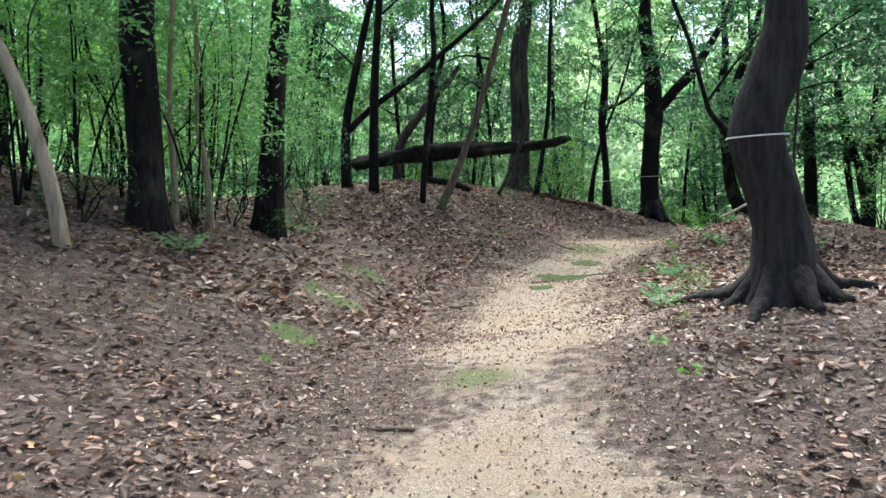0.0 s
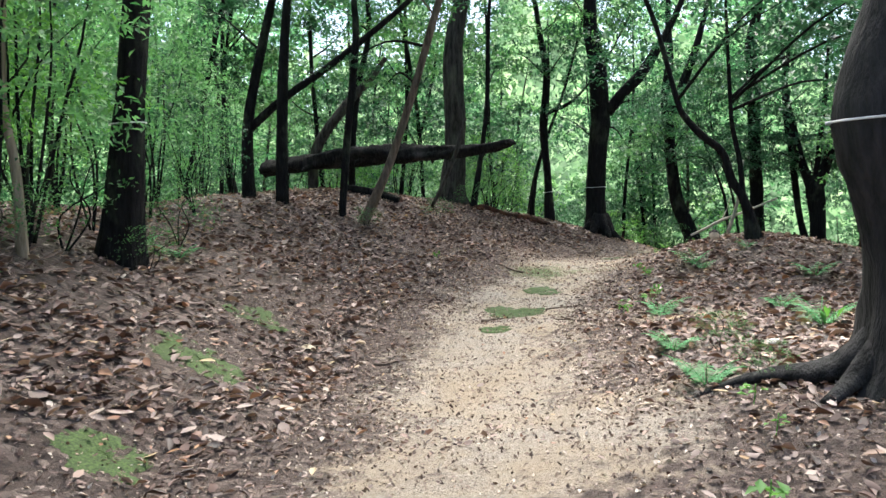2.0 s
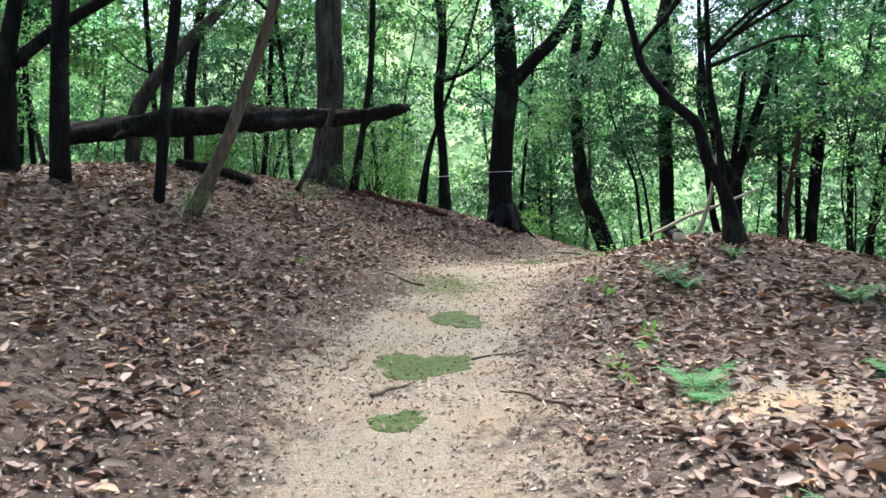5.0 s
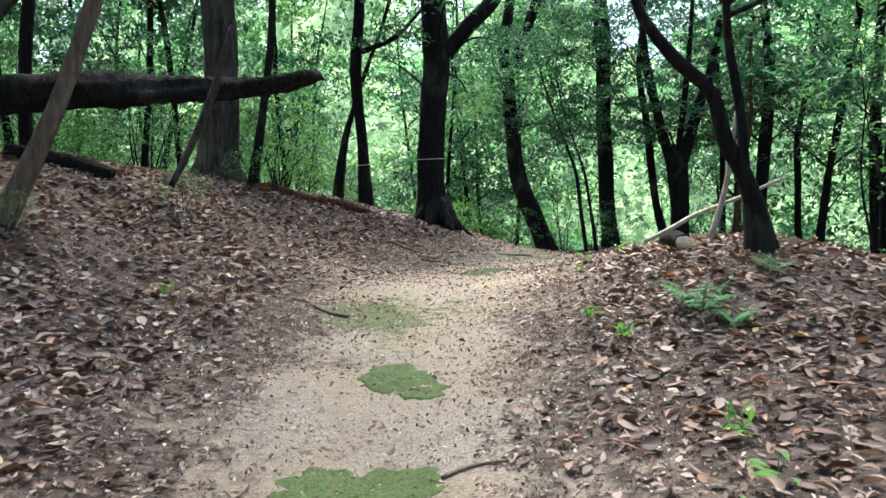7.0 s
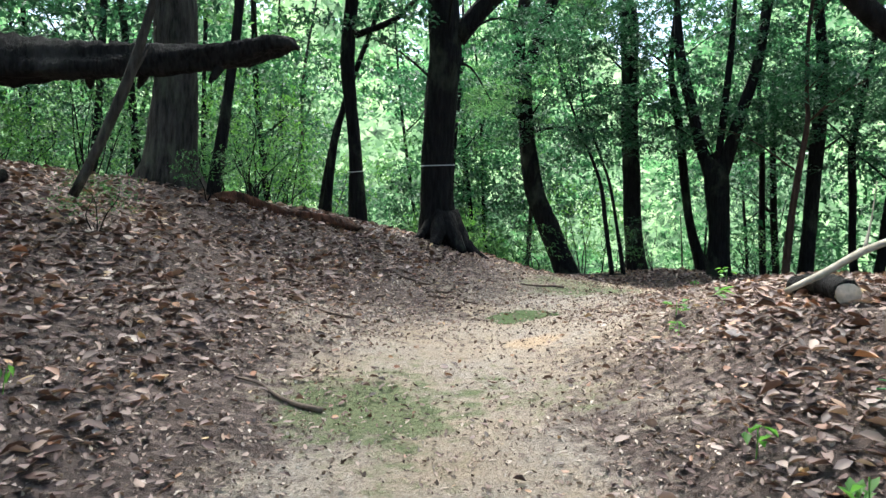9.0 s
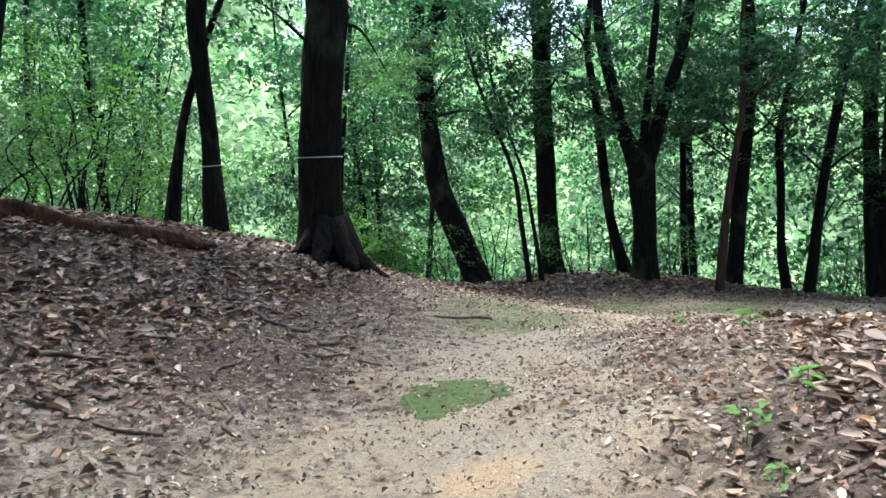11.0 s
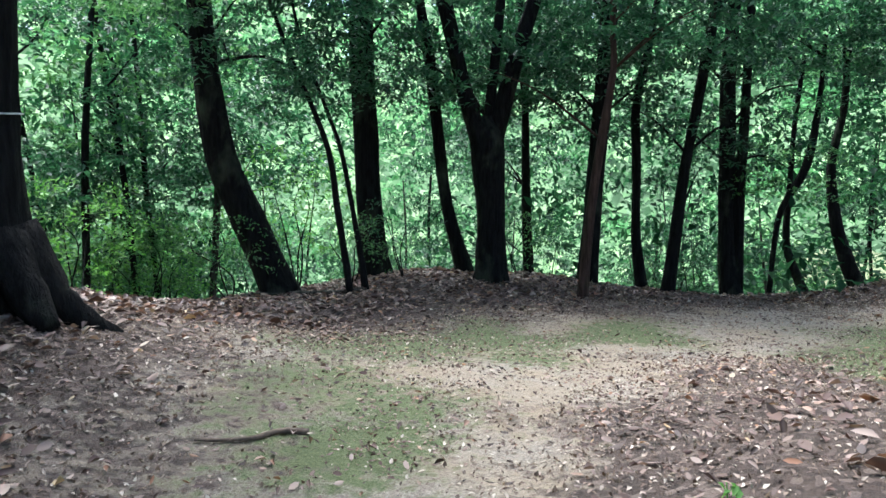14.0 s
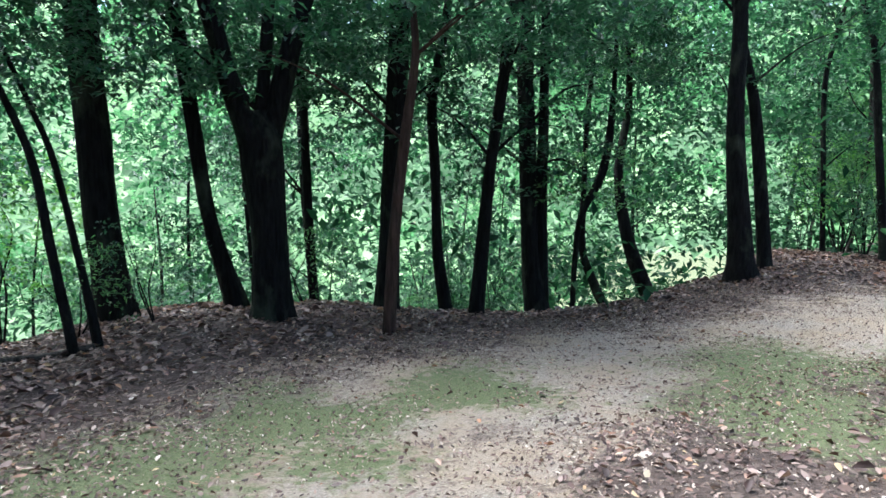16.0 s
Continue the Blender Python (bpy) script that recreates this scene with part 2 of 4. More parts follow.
def path_side(x, y):
    """How far inside the path's edge a place is, from 1 on its middle to below 0 off it."""
    x, y = np.asarray(x, float), np.asarray(y, float)
    best = np.full(x.shape, -9.0)
    for (ax, ay), (bx, by), ra, rb in zip(PATH_LINE, PATH_LINE[1:], PATH_HALF, PATH_HALF[1:]):
        ux, uy = bx - ax, by - ay
        f = np.clip(((x - ax) * ux + (y - ay) * uy) / (ux * ux + uy * uy), 0, 1)
        d = np.hypot(x - ax - f * ux, y - ay - f * uy)
        best = np.maximum(best, 1 - d / (ra + f * (rb - ra)))
    return best


def mesh_from(name, verts, faces, smooth=True):
    """A mesh from arrays; all faces have the same number of corners."""
    verts, faces = np.asarray(verts, np.float32), np.asarray(faces, np.int32)
    me = bpy.data.meshes.new(name)
    me.vertices.add(len(verts))
    me.vertices.foreach_set("co", verts.ravel())
    n, k = faces.shape
    me.loops.add(n * k)
    me.loops.foreach_set("vertex_index", faces.ravel())
    me.polygons.add(n)
    me.polygons.foreach_set("loop_start", np.arange(0, n * k, k, dtype=np.int32))
    me.update(calc_edges=True)
    if smooth:
        me.polygons.foreach_set("use_smooth", np.ones(n, bool))
    return me


def thing(name, me, material, label, category, group="", kind=""):
    ob = new(name, me)
    if me is not None:
        me.materials.append(material)
    return tagged(ob, label, category, group, kind)


def part_mesh(name, me, material, parent, label=""):
    ob = new(name, me)
    if material is not None and not me.materials:
        me.materials.append(material)
    ob.parent = parent
    ob.matrix_parent_inverse = Matrix.Translation(parent.location).inverted() if parent.parent is None else Matrix()
    return tagged(ob, label)


def axis(lo, hi, step, far):
    """Even steps between lo and hi, growing ones out to far."""
    mid = list(np.arange(lo, hi, step))
    out, g = [], step
    a = hi
    while a < far:
        out.append(a)
        g *= 1.25
        a += g
    low, g, a = [], step, lo
    while a > -far:
        g *= 1.25
        a -= g
        low.append(a)
    return np.array(low[::-1] + mid + out)


MOSSY = [(9.7, 21.6, 1.3), (8.0, 20.3, 0.9), (11.3, 21.6, 1.2), (12.6, 20.7, 1.1), (7.3, 19.4, 0.7), (10.4, 20.7, 0.8), (3.2, 15.1, 0.75), (13.4, 17.9, 1.3), (14.6, 17.9, 1.3), (12.4, 17.7, 0.9), (0.2, 5.2, 0.3), (0.6, 3.2, 0.25)]
SANDY = [(3.45, 9.75, 0.75), (9.2, 19.7, 0.6), (10.8, 19.6, 0.7), (12.6, 19.4, 0.8), (5.0, 16.2, 0.8), (15.6, 20.4, 1.0), (2.7, 12.6, 0.5), (2.1, 13.6, 0.5)]
DARK_SOIL = [(8.6, 16.9, 1.4), (10.6, 17.0, 1.7), (13.0, 16.8, 1.7), (-2.2, 3.0, 1.3), (-2.3, 4.9, 0.9)]  # bare dark earth


def ground():
    xs, ys = axis(-8, 21, 0.095, 900), axis(-2, 26, 0.095, 900)
    gx, gy = np.meshgrid(xs, ys)
    gx, gy = gx.ravel(), gy.ravel()
    verts = np.column_stack([gx, gy, land(gx, gy)])
    nx, ny = len(xs), len(ys)
    a = (np.arange(ny - 1)[:, None] * nx + np.arange(nx - 1)[None, :]).ravel()
    me = mesh_from("ground", verts, np.column_stack([a, a + 1, a + nx + 1, a + nx]))
    side = path_side(gx, gy)
    sandy = np.clip(0.42 + 0.6 * side + 0.28 * value_noise(gx, gy, 1.6, 5) + 0.22 * value_noise(gx, gy, 0.5, 6), 0, 1.0)
    beyond = 0.75 * gx + 0.66 * gy - 28.0
    sandy = np.maximum(sandy, np.exp(-((beyond - 20) / 5) ** 2) * np.clip((gy - 18) / 3, 0, 1) * np.clip((gx - 24) / 4, 0, 1))
    for x, y, r in SANDY:
        sandy = np.maximum(sandy, 1.2 * np.exp(-(((gx - x) / r) ** 2 + ((gy - y) / (0.75 * r)) ** 2)) + 0.15 * value_noise(gx, gy, 0.4, 9))
    for x, y, r in DARK_SOIL:
        sandy = sandy - 0.6 * np.exp(-(((gx - x) ** 2 + (gy - y) ** 2) / (r * r)) ** 2)
    mossy = np.zeros_like(gx)
    for x, y, r in MOSSY:
        mossy = np.maximum(mossy, 0.95 * np.exp(-((gx - x) ** 2 + (gy - y) ** 2) / (r * r)))
    mossy = mossy + 0.3 * value_noise(gx, gy, 0.7, 14) * (mossy > 0.05) - 0.05
    mossy = np.maximum(mossy, np.clip((beyond - 24) / 6, 0, 1) * np.clip((gy - 18) / 3, 0, 1))
    mossy = np.maximum(mossy, np.clip((0.28 * gx + 0.96 * gy - 30) / 5, 0, 1) * (beyond < 12))
    ochre = np.zeros_like(gx)
    for x, y, r in [(3.33, 9.6, 0.42), (4.7, 16.2, 0.3)]:
        ochre = np.maximum(ochre, np.exp(-(((gx - x) / r) ** 2 + ((gy - y) / (0.8 * r)) ** 2)))
    for key, values in (("sandy", sandy), ("mossy", mossy), ("ochre", ochre)):
        me.attributes.new(key, "FLOAT", "POINT").data.foreach_set("value", values.astype(np.float32))
    thing("ground", me, ground_material(), "sandy footpath and brown leaf-strewn forest floor", "ground", kind="structure")


ground()


# ---------------------------------------------------------------- leaves and stems
def leaf_quads(centres, length, width, flat=0.6, seed=0, fold=0.25):
    """Folded leaf blades, each of two triangles on its midrib. Gives vertices and triangles."""
    r = np.random.default_rng(seed)
    n = len(centres)
    L = length * r.uniform(0.65, 1.3, n)[:, None]
    W = width * r.uniform(0.7, 1.25, n)[:, None]
    yaw = r.uniform(0, 2 * np.pi, n)
    pitch = r.normal(-0.25, 0.55, n)
    u = np.column_stack([np.cos(yaw) * np.cos(pitch), np.sin(yaw) * np.cos(pitch), np.sin(pitch)])
    up = np.column_stack([r.normal(0, 1 - flat, n), r.normal(0, 1 - flat, n), np.ones(n)])
    s = np.cross(u, up)
    s /= np.linalg.norm(s, axis=1)[:, None] + 1e-9
    k = np.cross(s, u)
    base, tip = centres - u * L / 2, centres + u * L / 2 - k * L * 0.12
    a, b = centres + s * W / 2 + k * W * fold - u * L * 0.05, centres - s * W / 2 + k * W * fold - u * L * 0.05
    verts = np.stack([base, a, tip, b], 1).reshape(-1, 3)
    i = np.arange(n) * 4
    tris = np.concatenate([np.column_stack([i, i + 1, i + 2]), np.column_stack([i, i + 2, i + 3])])
    return verts, tris


def sprays(r, n, spread, low, high, per=14, reach=0.45):
    """Leaf places in flat sprays along twigs, scattered in a ragged crown."""
    m = max(1, n // per)
    ang, rad = r.uniform(0, 2 * np.pi, m), spread * np.sqrt(r.uniform(0.02, 1, m))
    z = low + (high - low) * r.beta(1.6, 1.4, m)
    thin = 1 - 0.55 * np.abs((z - low) / (high - low) - 0.45)
    c = np.column_stack([np.cos(ang) * rad * thin, np.sin(ang) * rad * thin, z])
    out = ang + r.normal(0, 0.7, m)
    t = r.uniform(0, 1, (m, per))
    side = r.normal(0, 0.22, (m, per)) * reach
    x = c[:, None, 0] + np.cos(out)[:, None] * t * reach - np.sin(out)[:, None] * side
    y = c[:, None, 1] + np.sin(out)[:, None] * t * reach + np.cos(out)[:, None] * side
    zz = c[:, None, 2] - 0.25 * t * t * reach + r.normal(0, 0.05, (m, per))
    return np.column_stack([x.ravel(), y.ravel(), zz.ravel()])


def smooth_line(points, steps=4):
    """A rounded line through points of x, y, z, radius."""
    p = np.array(points, float)
    if len(p) < 3:
        f = np.linspace(0, 1, steps * 2 + 1)[:, None]
        return p[0] * (1 - f) + p[1] * f
    q = np.vstack([2 * p[0] - p[1], p, 2 * p[-1] - p[-2]])
    q[0, 3], q[-1, 3] = p[0, 3], p[-1, 3]
    out = []
    for i in range(1, len(q) - 2):
        a, b, c, d = q[i - 1:i + 3]
        for f in np.arange(steps) / steps:
            out.append(0.5 * (2 * b + (c - a) * f + (2 * a - 5 * b + 4 * c - d) * f * f + (3 * b - a - 3 * c + d) * f ** 3))
    out.append(p[-1])
    out = np.array(out)
    out[:, 3] = np.maximum(out[:, 3], 0.003)
    return out


def tube(points, sides=10, seed=0, rough=0.07, flare=0.0, lobes=5, steps=4):
    """A tapered, uneven round stem along the points. flare widens its foot into root lobes."""
    line = smooth_line(points, steps)
    r = np.random.default_rng(seed)
    phase = r.uniform(0, 6.28, 4)
    tangent = np.gradient(line[:, :3], axis=0)
    tangent /= np.linalg.norm(tangent, axis=1)[:, None] + 1e-9
    ref = np.array([0.83, 0.55, 0.05])
    verts = []
    ang = np.arange(sides) * 2 * np.pi / sides
    h = np.concatenate([[0], np.cumsum(np.linalg.norm(np.diff(line[:, :3], axis=0), axis=1))])
    for k, (p, t) in enumerate(zip(line, tangent)):
        a = np.cross(t, ref)
        a /= np.linalg.norm(a) + 1e-9
        b = np.cross(t, a)
        f = 1 + rough * (np.sin(2 * ang + phase[0] + h[k] * 1.3) + 0.7 * np.sin(3 * ang + phase[1] - h[k] * 2.1) + 0.5 * np.sin(5 * ang + phase[2] + h[k] * 3)) + r.normal(0, rough * 0.35, sides)
        if flare:
            f = f + flare * math.exp(-max(0, h[k] - 0.25) / 0.2) * (0.1 + 1.3 * np.maximum(0, np.sin(lobes * ang + phase[3])) ** 1.5)
        verts.append(p[:3] + (p[3] * f)[:, None] * (np.cos(ang)[:, None] * a + np.sin(ang)[:, None] * b))
    n = len(line)
    verts = np.concatenate(verts + [line[:1, :3], line[-1:, :3]])
    i = (np.arange(n - 1)[:, None] * sides + np.arange(sides)[None, :]).ravel()
    j = (np.arange(n - 1)[:, None] * sides + (np.arange(sides)[None, :] + 1) % sides).ravel()
    tris = [np.column_stack([i, j, j + sides]), np.column_stack([i, j + sides, i + sides])]
    s = np.arange(sides)
    e = (s + 1) % sides
    tris.append(np.column_stack([np.full(sides, n * sides), e, s]))
    tris.append(np.column_stack([np.full(sides, n * sides + 1), s + (n - 1) * sides, e + (n - 1) * sides]))
    return verts, np.concatenate(tris)


def joined(pieces):
    verts, tris, k = [], [], 0
    for v, t in pieces:
        verts.append(v)
        tris.append(np.asarray(t) + k)
        k += len(v)
    return np.concatenate(verts), np.concatenate(tris)


CROWNS = []
for k, (mat_c, count, spread, low, high, size) in enumerate([(GREEN, 1300, 2.6, -1.6, 2.2, 0.16), (DEEP, 1300, 2.4, -1.8, 2.0, 0.15), (GREEN, 1200, 3.0, -1.2, 1.8, 0.16)]):
    places = sprays(np.random.default_rng(20 + k), count, spread, low, high, 16, 0.7)
    me = mesh_from("crown", *leaf_quads(places, size, size * 0.45, 0.6, 30 + k), smooth=False)
    me.materials.append(mat_c)
    CROWNS.append(me)
SMALL_CROWNS = []  # for boughs and slim trees
for k, mat_c in enumerate([DEEP, GREEN, DEEP]):
    places = sprays(np.random.default_rng(50 + k), 900, 1.15, -0.7, 0.7, 30, 0.6)
    me = mesh_from("crown", *leaf_quads(places, 0.125, 0.058, 0.75, 60 + k), smooth=False)
    me.materials.append(mat_c)
    SMALL_CROWNS.append(me)

tree_count = 0


def crown_on(owner, where, scale, k, small=False):
    me = (SMALL_CROWNS if small else CROWNS)[k % 3]
    c = new("crown", me)
    c.parent = owner
    c.location = Vector(where) - owner.location
    c.rotation_euler = (0, 0, k * 1.7 + where[0] * 3.1)
    c.scale = (scale, scale, scale * 0.9)
    return c


def tree(label, kind, trunk, limbs, band, height):
    """One tree: a trunk along given points, its limbs, crown and the tape tied round it."""
    global tree_count
    tree_count += 1
    r = np.random.default_rng(100 + tree_count)
    x, y, z, rad = trunk[0]
    own = new("tree")
    own.location = (x, y, z)
    tagged(own, label, "tree", "trees along the path")
    foot = min(z, float(land(x, y)))
    pts = [(x, y, foot - 0.25, rad * 1.1)] + ([(x, y, foot, rad * 1.05)] if z - foot > 0.12 else []) + list(trunk)
    tops = []
    if height:
        last, prev = np.array(trunk[-1]), np.array(trunk[-2])
        way = (last - prev)[:3] / np.linalg.norm((last - prev)[:3])
        top = z + height
        while pts[-1][2] < top - 0.5:
            way = way * 0.75 + np.array([r.normal(0, 0.15), r.normal(0, 0.15), 0.45])
            way /= np.linalg.norm(way)
            q = np.array(pts[-1][:3]) + way * 1.3
            pts.append((*q, max(0.015, pts[-1][3] * 0.82)))
        tops.append(pts[-1])
    big = trunk[1][3] > 0.13
    v, f = tube([(p[0] - x, p[1] - y, p[2] - z, p[3]) for p in pts], 16 if big else 9, tree_count, 0.06, 0.38 if big else 0.2, 6)
    part_at(own, "trunk", v, f, BARK[kind])
    for limb in limbs:
        if limb[0][3] < 0.025:
            v, f = tube([(p[0] - x, p[1] - y, p[2] - z, p[3]) for p in limb], 6, tree_count + 90, 0.05)
            part_at(own, "vine", v, f, BARK["grey"], "thin hanging vine")
            continue
        end = np.array(limb[-1])
        way = (end - np.array(limb[-2]))[:3]
        way /= np.linalg.norm(way)
        ext = list(limb)
        for _ in range(2):
            way = way * 0.8 + np.array([0, 0, 0.3])
            ext.append((*(np.array(ext[-1][:3]) + way * 1.2), ext[-1][3] * 0.7))
        v, f = tube([(p[0] - x, p[1] - y, p[2] - z, p[3]) for p in ext], 9, tree_count + 70, 0.05)
        part_at(own, "limb", v, f, BARK[kind])
        tops.append(ext[-1])
    for q in tops:
        small = q[2] - z < 7 or trunk[1][3] < 0.1 or x > 9
        crown_on(own, q[:3], r.uniform(0.9, 1.2), tree_count, small)
        # forking boughs under the crown
        for _ in range(2 if small else 4):
            a, up = r.uniform(0, 6.28), r.uniform(0.3, 0.9)
            reach = r.uniform(0.8, 1.4) if small else r.uniform(1.4, 2.4)
            s = np.array([q[0] - x, q[1] - y, q[2] - z - 0.4])
            e = s + reach * np.array([math.cos(a), math.sin(a), up])
            v, f = tube([(*s, q[3] * 0.6), (*(s * 0.5 + e * 0.5 + [0, 0, 0.12]), q[3] * 0.42), (*e, 0.008)], 5, tree_count, 0.04)
            part_at(own, "bough", v, f, BARK[kind])
    if height >= 7 or not height:
        for _ in range(5 if x > 9 else 3 if y > 14 else 2):
            k = int(np.argmin([abs(p[2] - z - r.uniform(4.8 if y < 12 else 2.9, 7.0 if y < 12 else 6.5)) for p in pts]))
            a, reach = r.uniform(0, 6.28), r.uniform(1.0, 2.2)
            s = np.array([pts[k][0] - x, pts[k][1] - y, pts[k][2] - z])
            e = s + reach * np.array([math.cos(a), math.sin(a), 0.6])
            v, f = tube([(*s, min(0.028, pts[k][3] * 0.35)), (*(s * 0.5 + e * 0.5 + [0, 0, 0.16]), 0.014), (*e, 0.005)], 6, tree_count, 0.04)
            part_at(own, "bough", v, f, BARK[kind])
            crown_on(own, tuple(e + [x, y, z]), r.uniform(0.85, 1.25), 0 if x > 5.5 else tree_count + k, True)
    if band is not None:
        line = smooth_line(trunk, 4)
        k = int(np.argmin(np.abs(line[:, 2] - band)))
        cx, cy, _, cr = line[k]
        ang = np.linspace(0, 2 * np.pi, 25)[:-1]
        ring = []
        for dz, grow in ((-0.006, 1.12), (0.006, 1.12), (0.006, 1.135), (-0.006, 1.135)):
            ring.append(np.column_stack([cx - x + np.cos(ang) * cr * grow, cy - y + np.sin(ang) * cr * grow, band - z + dz + 0.02 * np.sin(ang + 1)]))
        v = np.concatenate(ring)
        s = np.arange(24)
        e = (s + 1) % 24
        quads = np.concatenate([np.column_stack([s + a * 24, e + a * 24, e + b * 24, s + b * 24]) for a, b in ((0, 1), (1, 2), (2, 3), (3, 0))])
        part_at(own, "tape", v, quads, TAPE, "white marking tape tied round the trunk")
    return own


def part_at(owner, name, verts, faces, material, label=""):
    """A mesh in its owner's own coordinates, as a part."""
    me = mesh_from(name, verts, faces)
    me.materials.append(material)
    ob = new(name, me)
    ob.parent = owner
    return tagged(ob, label)


# ---------------------------------------------------------------- trees along the path
tree('slender pale-barked tree leaning over the leaf litter', 'pale', [(-3.5, 6.67, 1.04, 0.076), (-3.59, 6.67, 1.71, 0.066), (-3.76, 6.67, 2.33, 0.062), (-4.0, 6.67, 2.95, 0.057), (-4.25, 6.67, 3.41, 0.053)], [], None, 7)
tree('upright dark-barked tree among shrubs on the bank', 'dark', [(-3.31, 8.1, 1.23, 0.254), (-3.32, 8.1, 2.07, 0.196), (-3.36, 8.1, 3.01, 0.182), (-3.38, 8.1, 3.94, 0.169)], [], None, 11)
tree('thin pale sapling trunk standing in shrubs', 'pale', [(-3.24, 8.74, 1.42, 0.047), (-3.25, 8.74, 2.11, 0.041), (-3.29, 8.74, 2.79, 0.035)], [], None, 4.5)
tree('thin pale sapling with bent stem beside shrubs', 'pale', [(-2.96, 9.2, 1.42, 0.046), (-3.01, 9.2, 2.14, 0.042), (-3.11, 9.2, 2.79, 0.037)], [], None, 4.5)
tree('tall dark-barked tree with a white tape round it', 'dark', [(-2.49, 10.3, 1.39, 0.21), (-2.42, 10.3, 2.62, 0.16), (-2.35, 10.3, 3.65, 0.144), (-2.26, 10.3, 4.6, 0.135)], [], 2.7, 12)
tree('thin dark forked tree on the leafy bank', 'dark', [(-2.14, 16.0, 2.22, 0.128), (-2.14, 16.0, 3.49, 0.095), (-1.91, 16.0, 4.85, 0.084), (-1.63, 16.0, 6.07, 0.074)], [[(-2.14, 16.0, 3.41, 0.074), (-1.54, 16.0, 3.98, 0.069), (-0.55, 16.0, 4.72, 0.064), (0.94, 16.0, 6.01, 0.048)]], None, 8)
tree('thin upright dark tree on the leafy bank', 'dark', [(-1.49, 15.6, 2.27, 0.104), (-1.48, 15.6, 4.16, 0.093), (-1.38, 15.6, 5.84, 0.082)], [], None, 9)
tree("very thin dark sapling on the bank's slope", 'dark', [(-0.45, 15.9, 1.84, 0.074), (-0.36, 15.9, 3.23, 0.069), (-0.2, 15.9, 5.07, 0.063), (-0.23, 15.9, 6.29, 0.052)], [], None, 7)
tree('slanting thin brown tree rooted in leaf litter', 'brown', [(-0.11, 15.9, 1.62, 0.1), (0.38, 15.9, 2.74, 0.079), (0.82, 15.9, 4.09, 0.074), (1.24, 15.9, 5.56, 0.068), (1.43, 15.9, 6.29, 0.063)], [], None, 7.5)
tree('stout grey-brown forked tree on top of the bank', 'grey', [(2.19, 21.43, 2.4, 0.349), (2.28, 21.39, 3.44, 0.291), (2.27, 21.39, 4.46, 0.29), (2.24, 21.41, 5.29, 0.279)], [], None, 12)
tree('thin dark tree beside the stout forked tree', 'dark', [(2.71, 20.92, 2.26, 0.094), (2.87, 20.85, 3.41, 0.071), (2.99, 20.8, 4.4, 0.062), (3.03, 20.78, 5.21, 0.058)], [], None, 9)
tree('slim dark tree with a side limb and white tape', 'dark', [(5.28, 23.18, 1.84, 0.168), (5.22, 23.21, 3.12, 0.118), (5.1, 23.26, 4.61, 0.117), (5.17, 23.23, 6.08, 0.107)], [[(5.21, 23.21, 5.04, 0.059), (5.74, 22.99, 5.27, 0.048), (6.08, 22.85, 5.57, 0.039)]], 2.75, 11)
tree('thin dark sapling leaning beside a slim tree', 'dark', [(4.83, 23.63, 1.89, 0.081), (4.96, 23.57, 3.25, 0.06), (5.27, 23.45, 4.42, 0.05)], [], None, 6)
tree('large black-barked tree with flared base and white tape', 'dark', [(6.41, 22.27, 1.47, 0.325), (6.38, 22.29, 2.12, 0.273), (6.37, 22.29, 3.04, 0.25), (6.41, 22.26, 4.1, 0.27), (6.46, 22.24, 4.8, 0.283)], [[(6.64, 22.15, 4.91, 0.167), (7.05, 21.98, 5.46, 0.156), (7.48, 21.8, 5.96, 0.145)]], 2.84, 13)
tree('leaning black-barked tree at the crest of the slope', 'dark', [(11.13, 25.65, 0.51, 0.273), (10.74, 25.96, 1.78, 0.237), (10.44, 26.17, 2.68, 0.216), (10.26, 26.31, 4.18, 0.190), (10.22, 26.34, 5.17, 0.180), (10.09, 26.43, 6.15, 0.149)], [[(10.24, 26.07, 5.60, 0.162), (10.56, 25.94, 6.68, 0.147), (10.86, 25.82, 7.63, 0.124)]], None, 11)
tree('straight dark tree below the crest', 'dark', [(13.55, 26.29, 0.7, 0.267), (13.44, 26.37, 2.18, 0.22), (13.37, 26.43, 3.9, 0.207), (13.32, 26.47, 5.61, 0.217), (13.3, 26.48, 6.73, 0.228)], [], None, 12)
tree('black tree that forks into three limbs', 'dark', [(14.26, 24.2, 0.62, 0.266), (14.24, 24.22, 1.9, 0.222), (14.18, 24.27, 3.01, 0.274), (14.15, 24.29, 3.43, 0.116)], [[(14.13, 24.31, 2.9, 0.179), (13.89, 24.48, 3.69, 0.137), (13.71, 24.62, 4.63, 0.126), (13.49, 24.79, 5.76, 0.115), (13.41, 24.84, 6.79, 0.083)], [(14.16, 24.28, 3.06, 0.095), (14.26, 24.2, 4.32, 0.084), (14.36, 24.13, 5.77, 0.073), (14.4, 24.1, 6.8, 0.052)], [(14.23, 24.23, 2.91, 0.179), (14.56, 23.98, 4.43, 0.137), (14.79, 23.81, 5.37, 0.115), (14.95, 23.69, 6.6, 0.094)]], None, 0)
tree('dark tree leaning behind the forked tree', 'dark', [(14.66, 25.13, 0.66, 0.165), (14.38, 25.34, 1.97, 0.116), (14.23, 25.46, 3.33, 0.105), (14.12, 25.54, 4.45, 0.096)], [], None, 8)
tree('thin dark sapling on the slope below the crest', 'dark', [(11.74, 24.87, 0.84, 0.056), (11.66, 25.03, 1.95, 0.055), (11.62, 25.13, 2.65, 0.045), (11.53, 25.31, 3.23, 0.037)], [], None, 6)
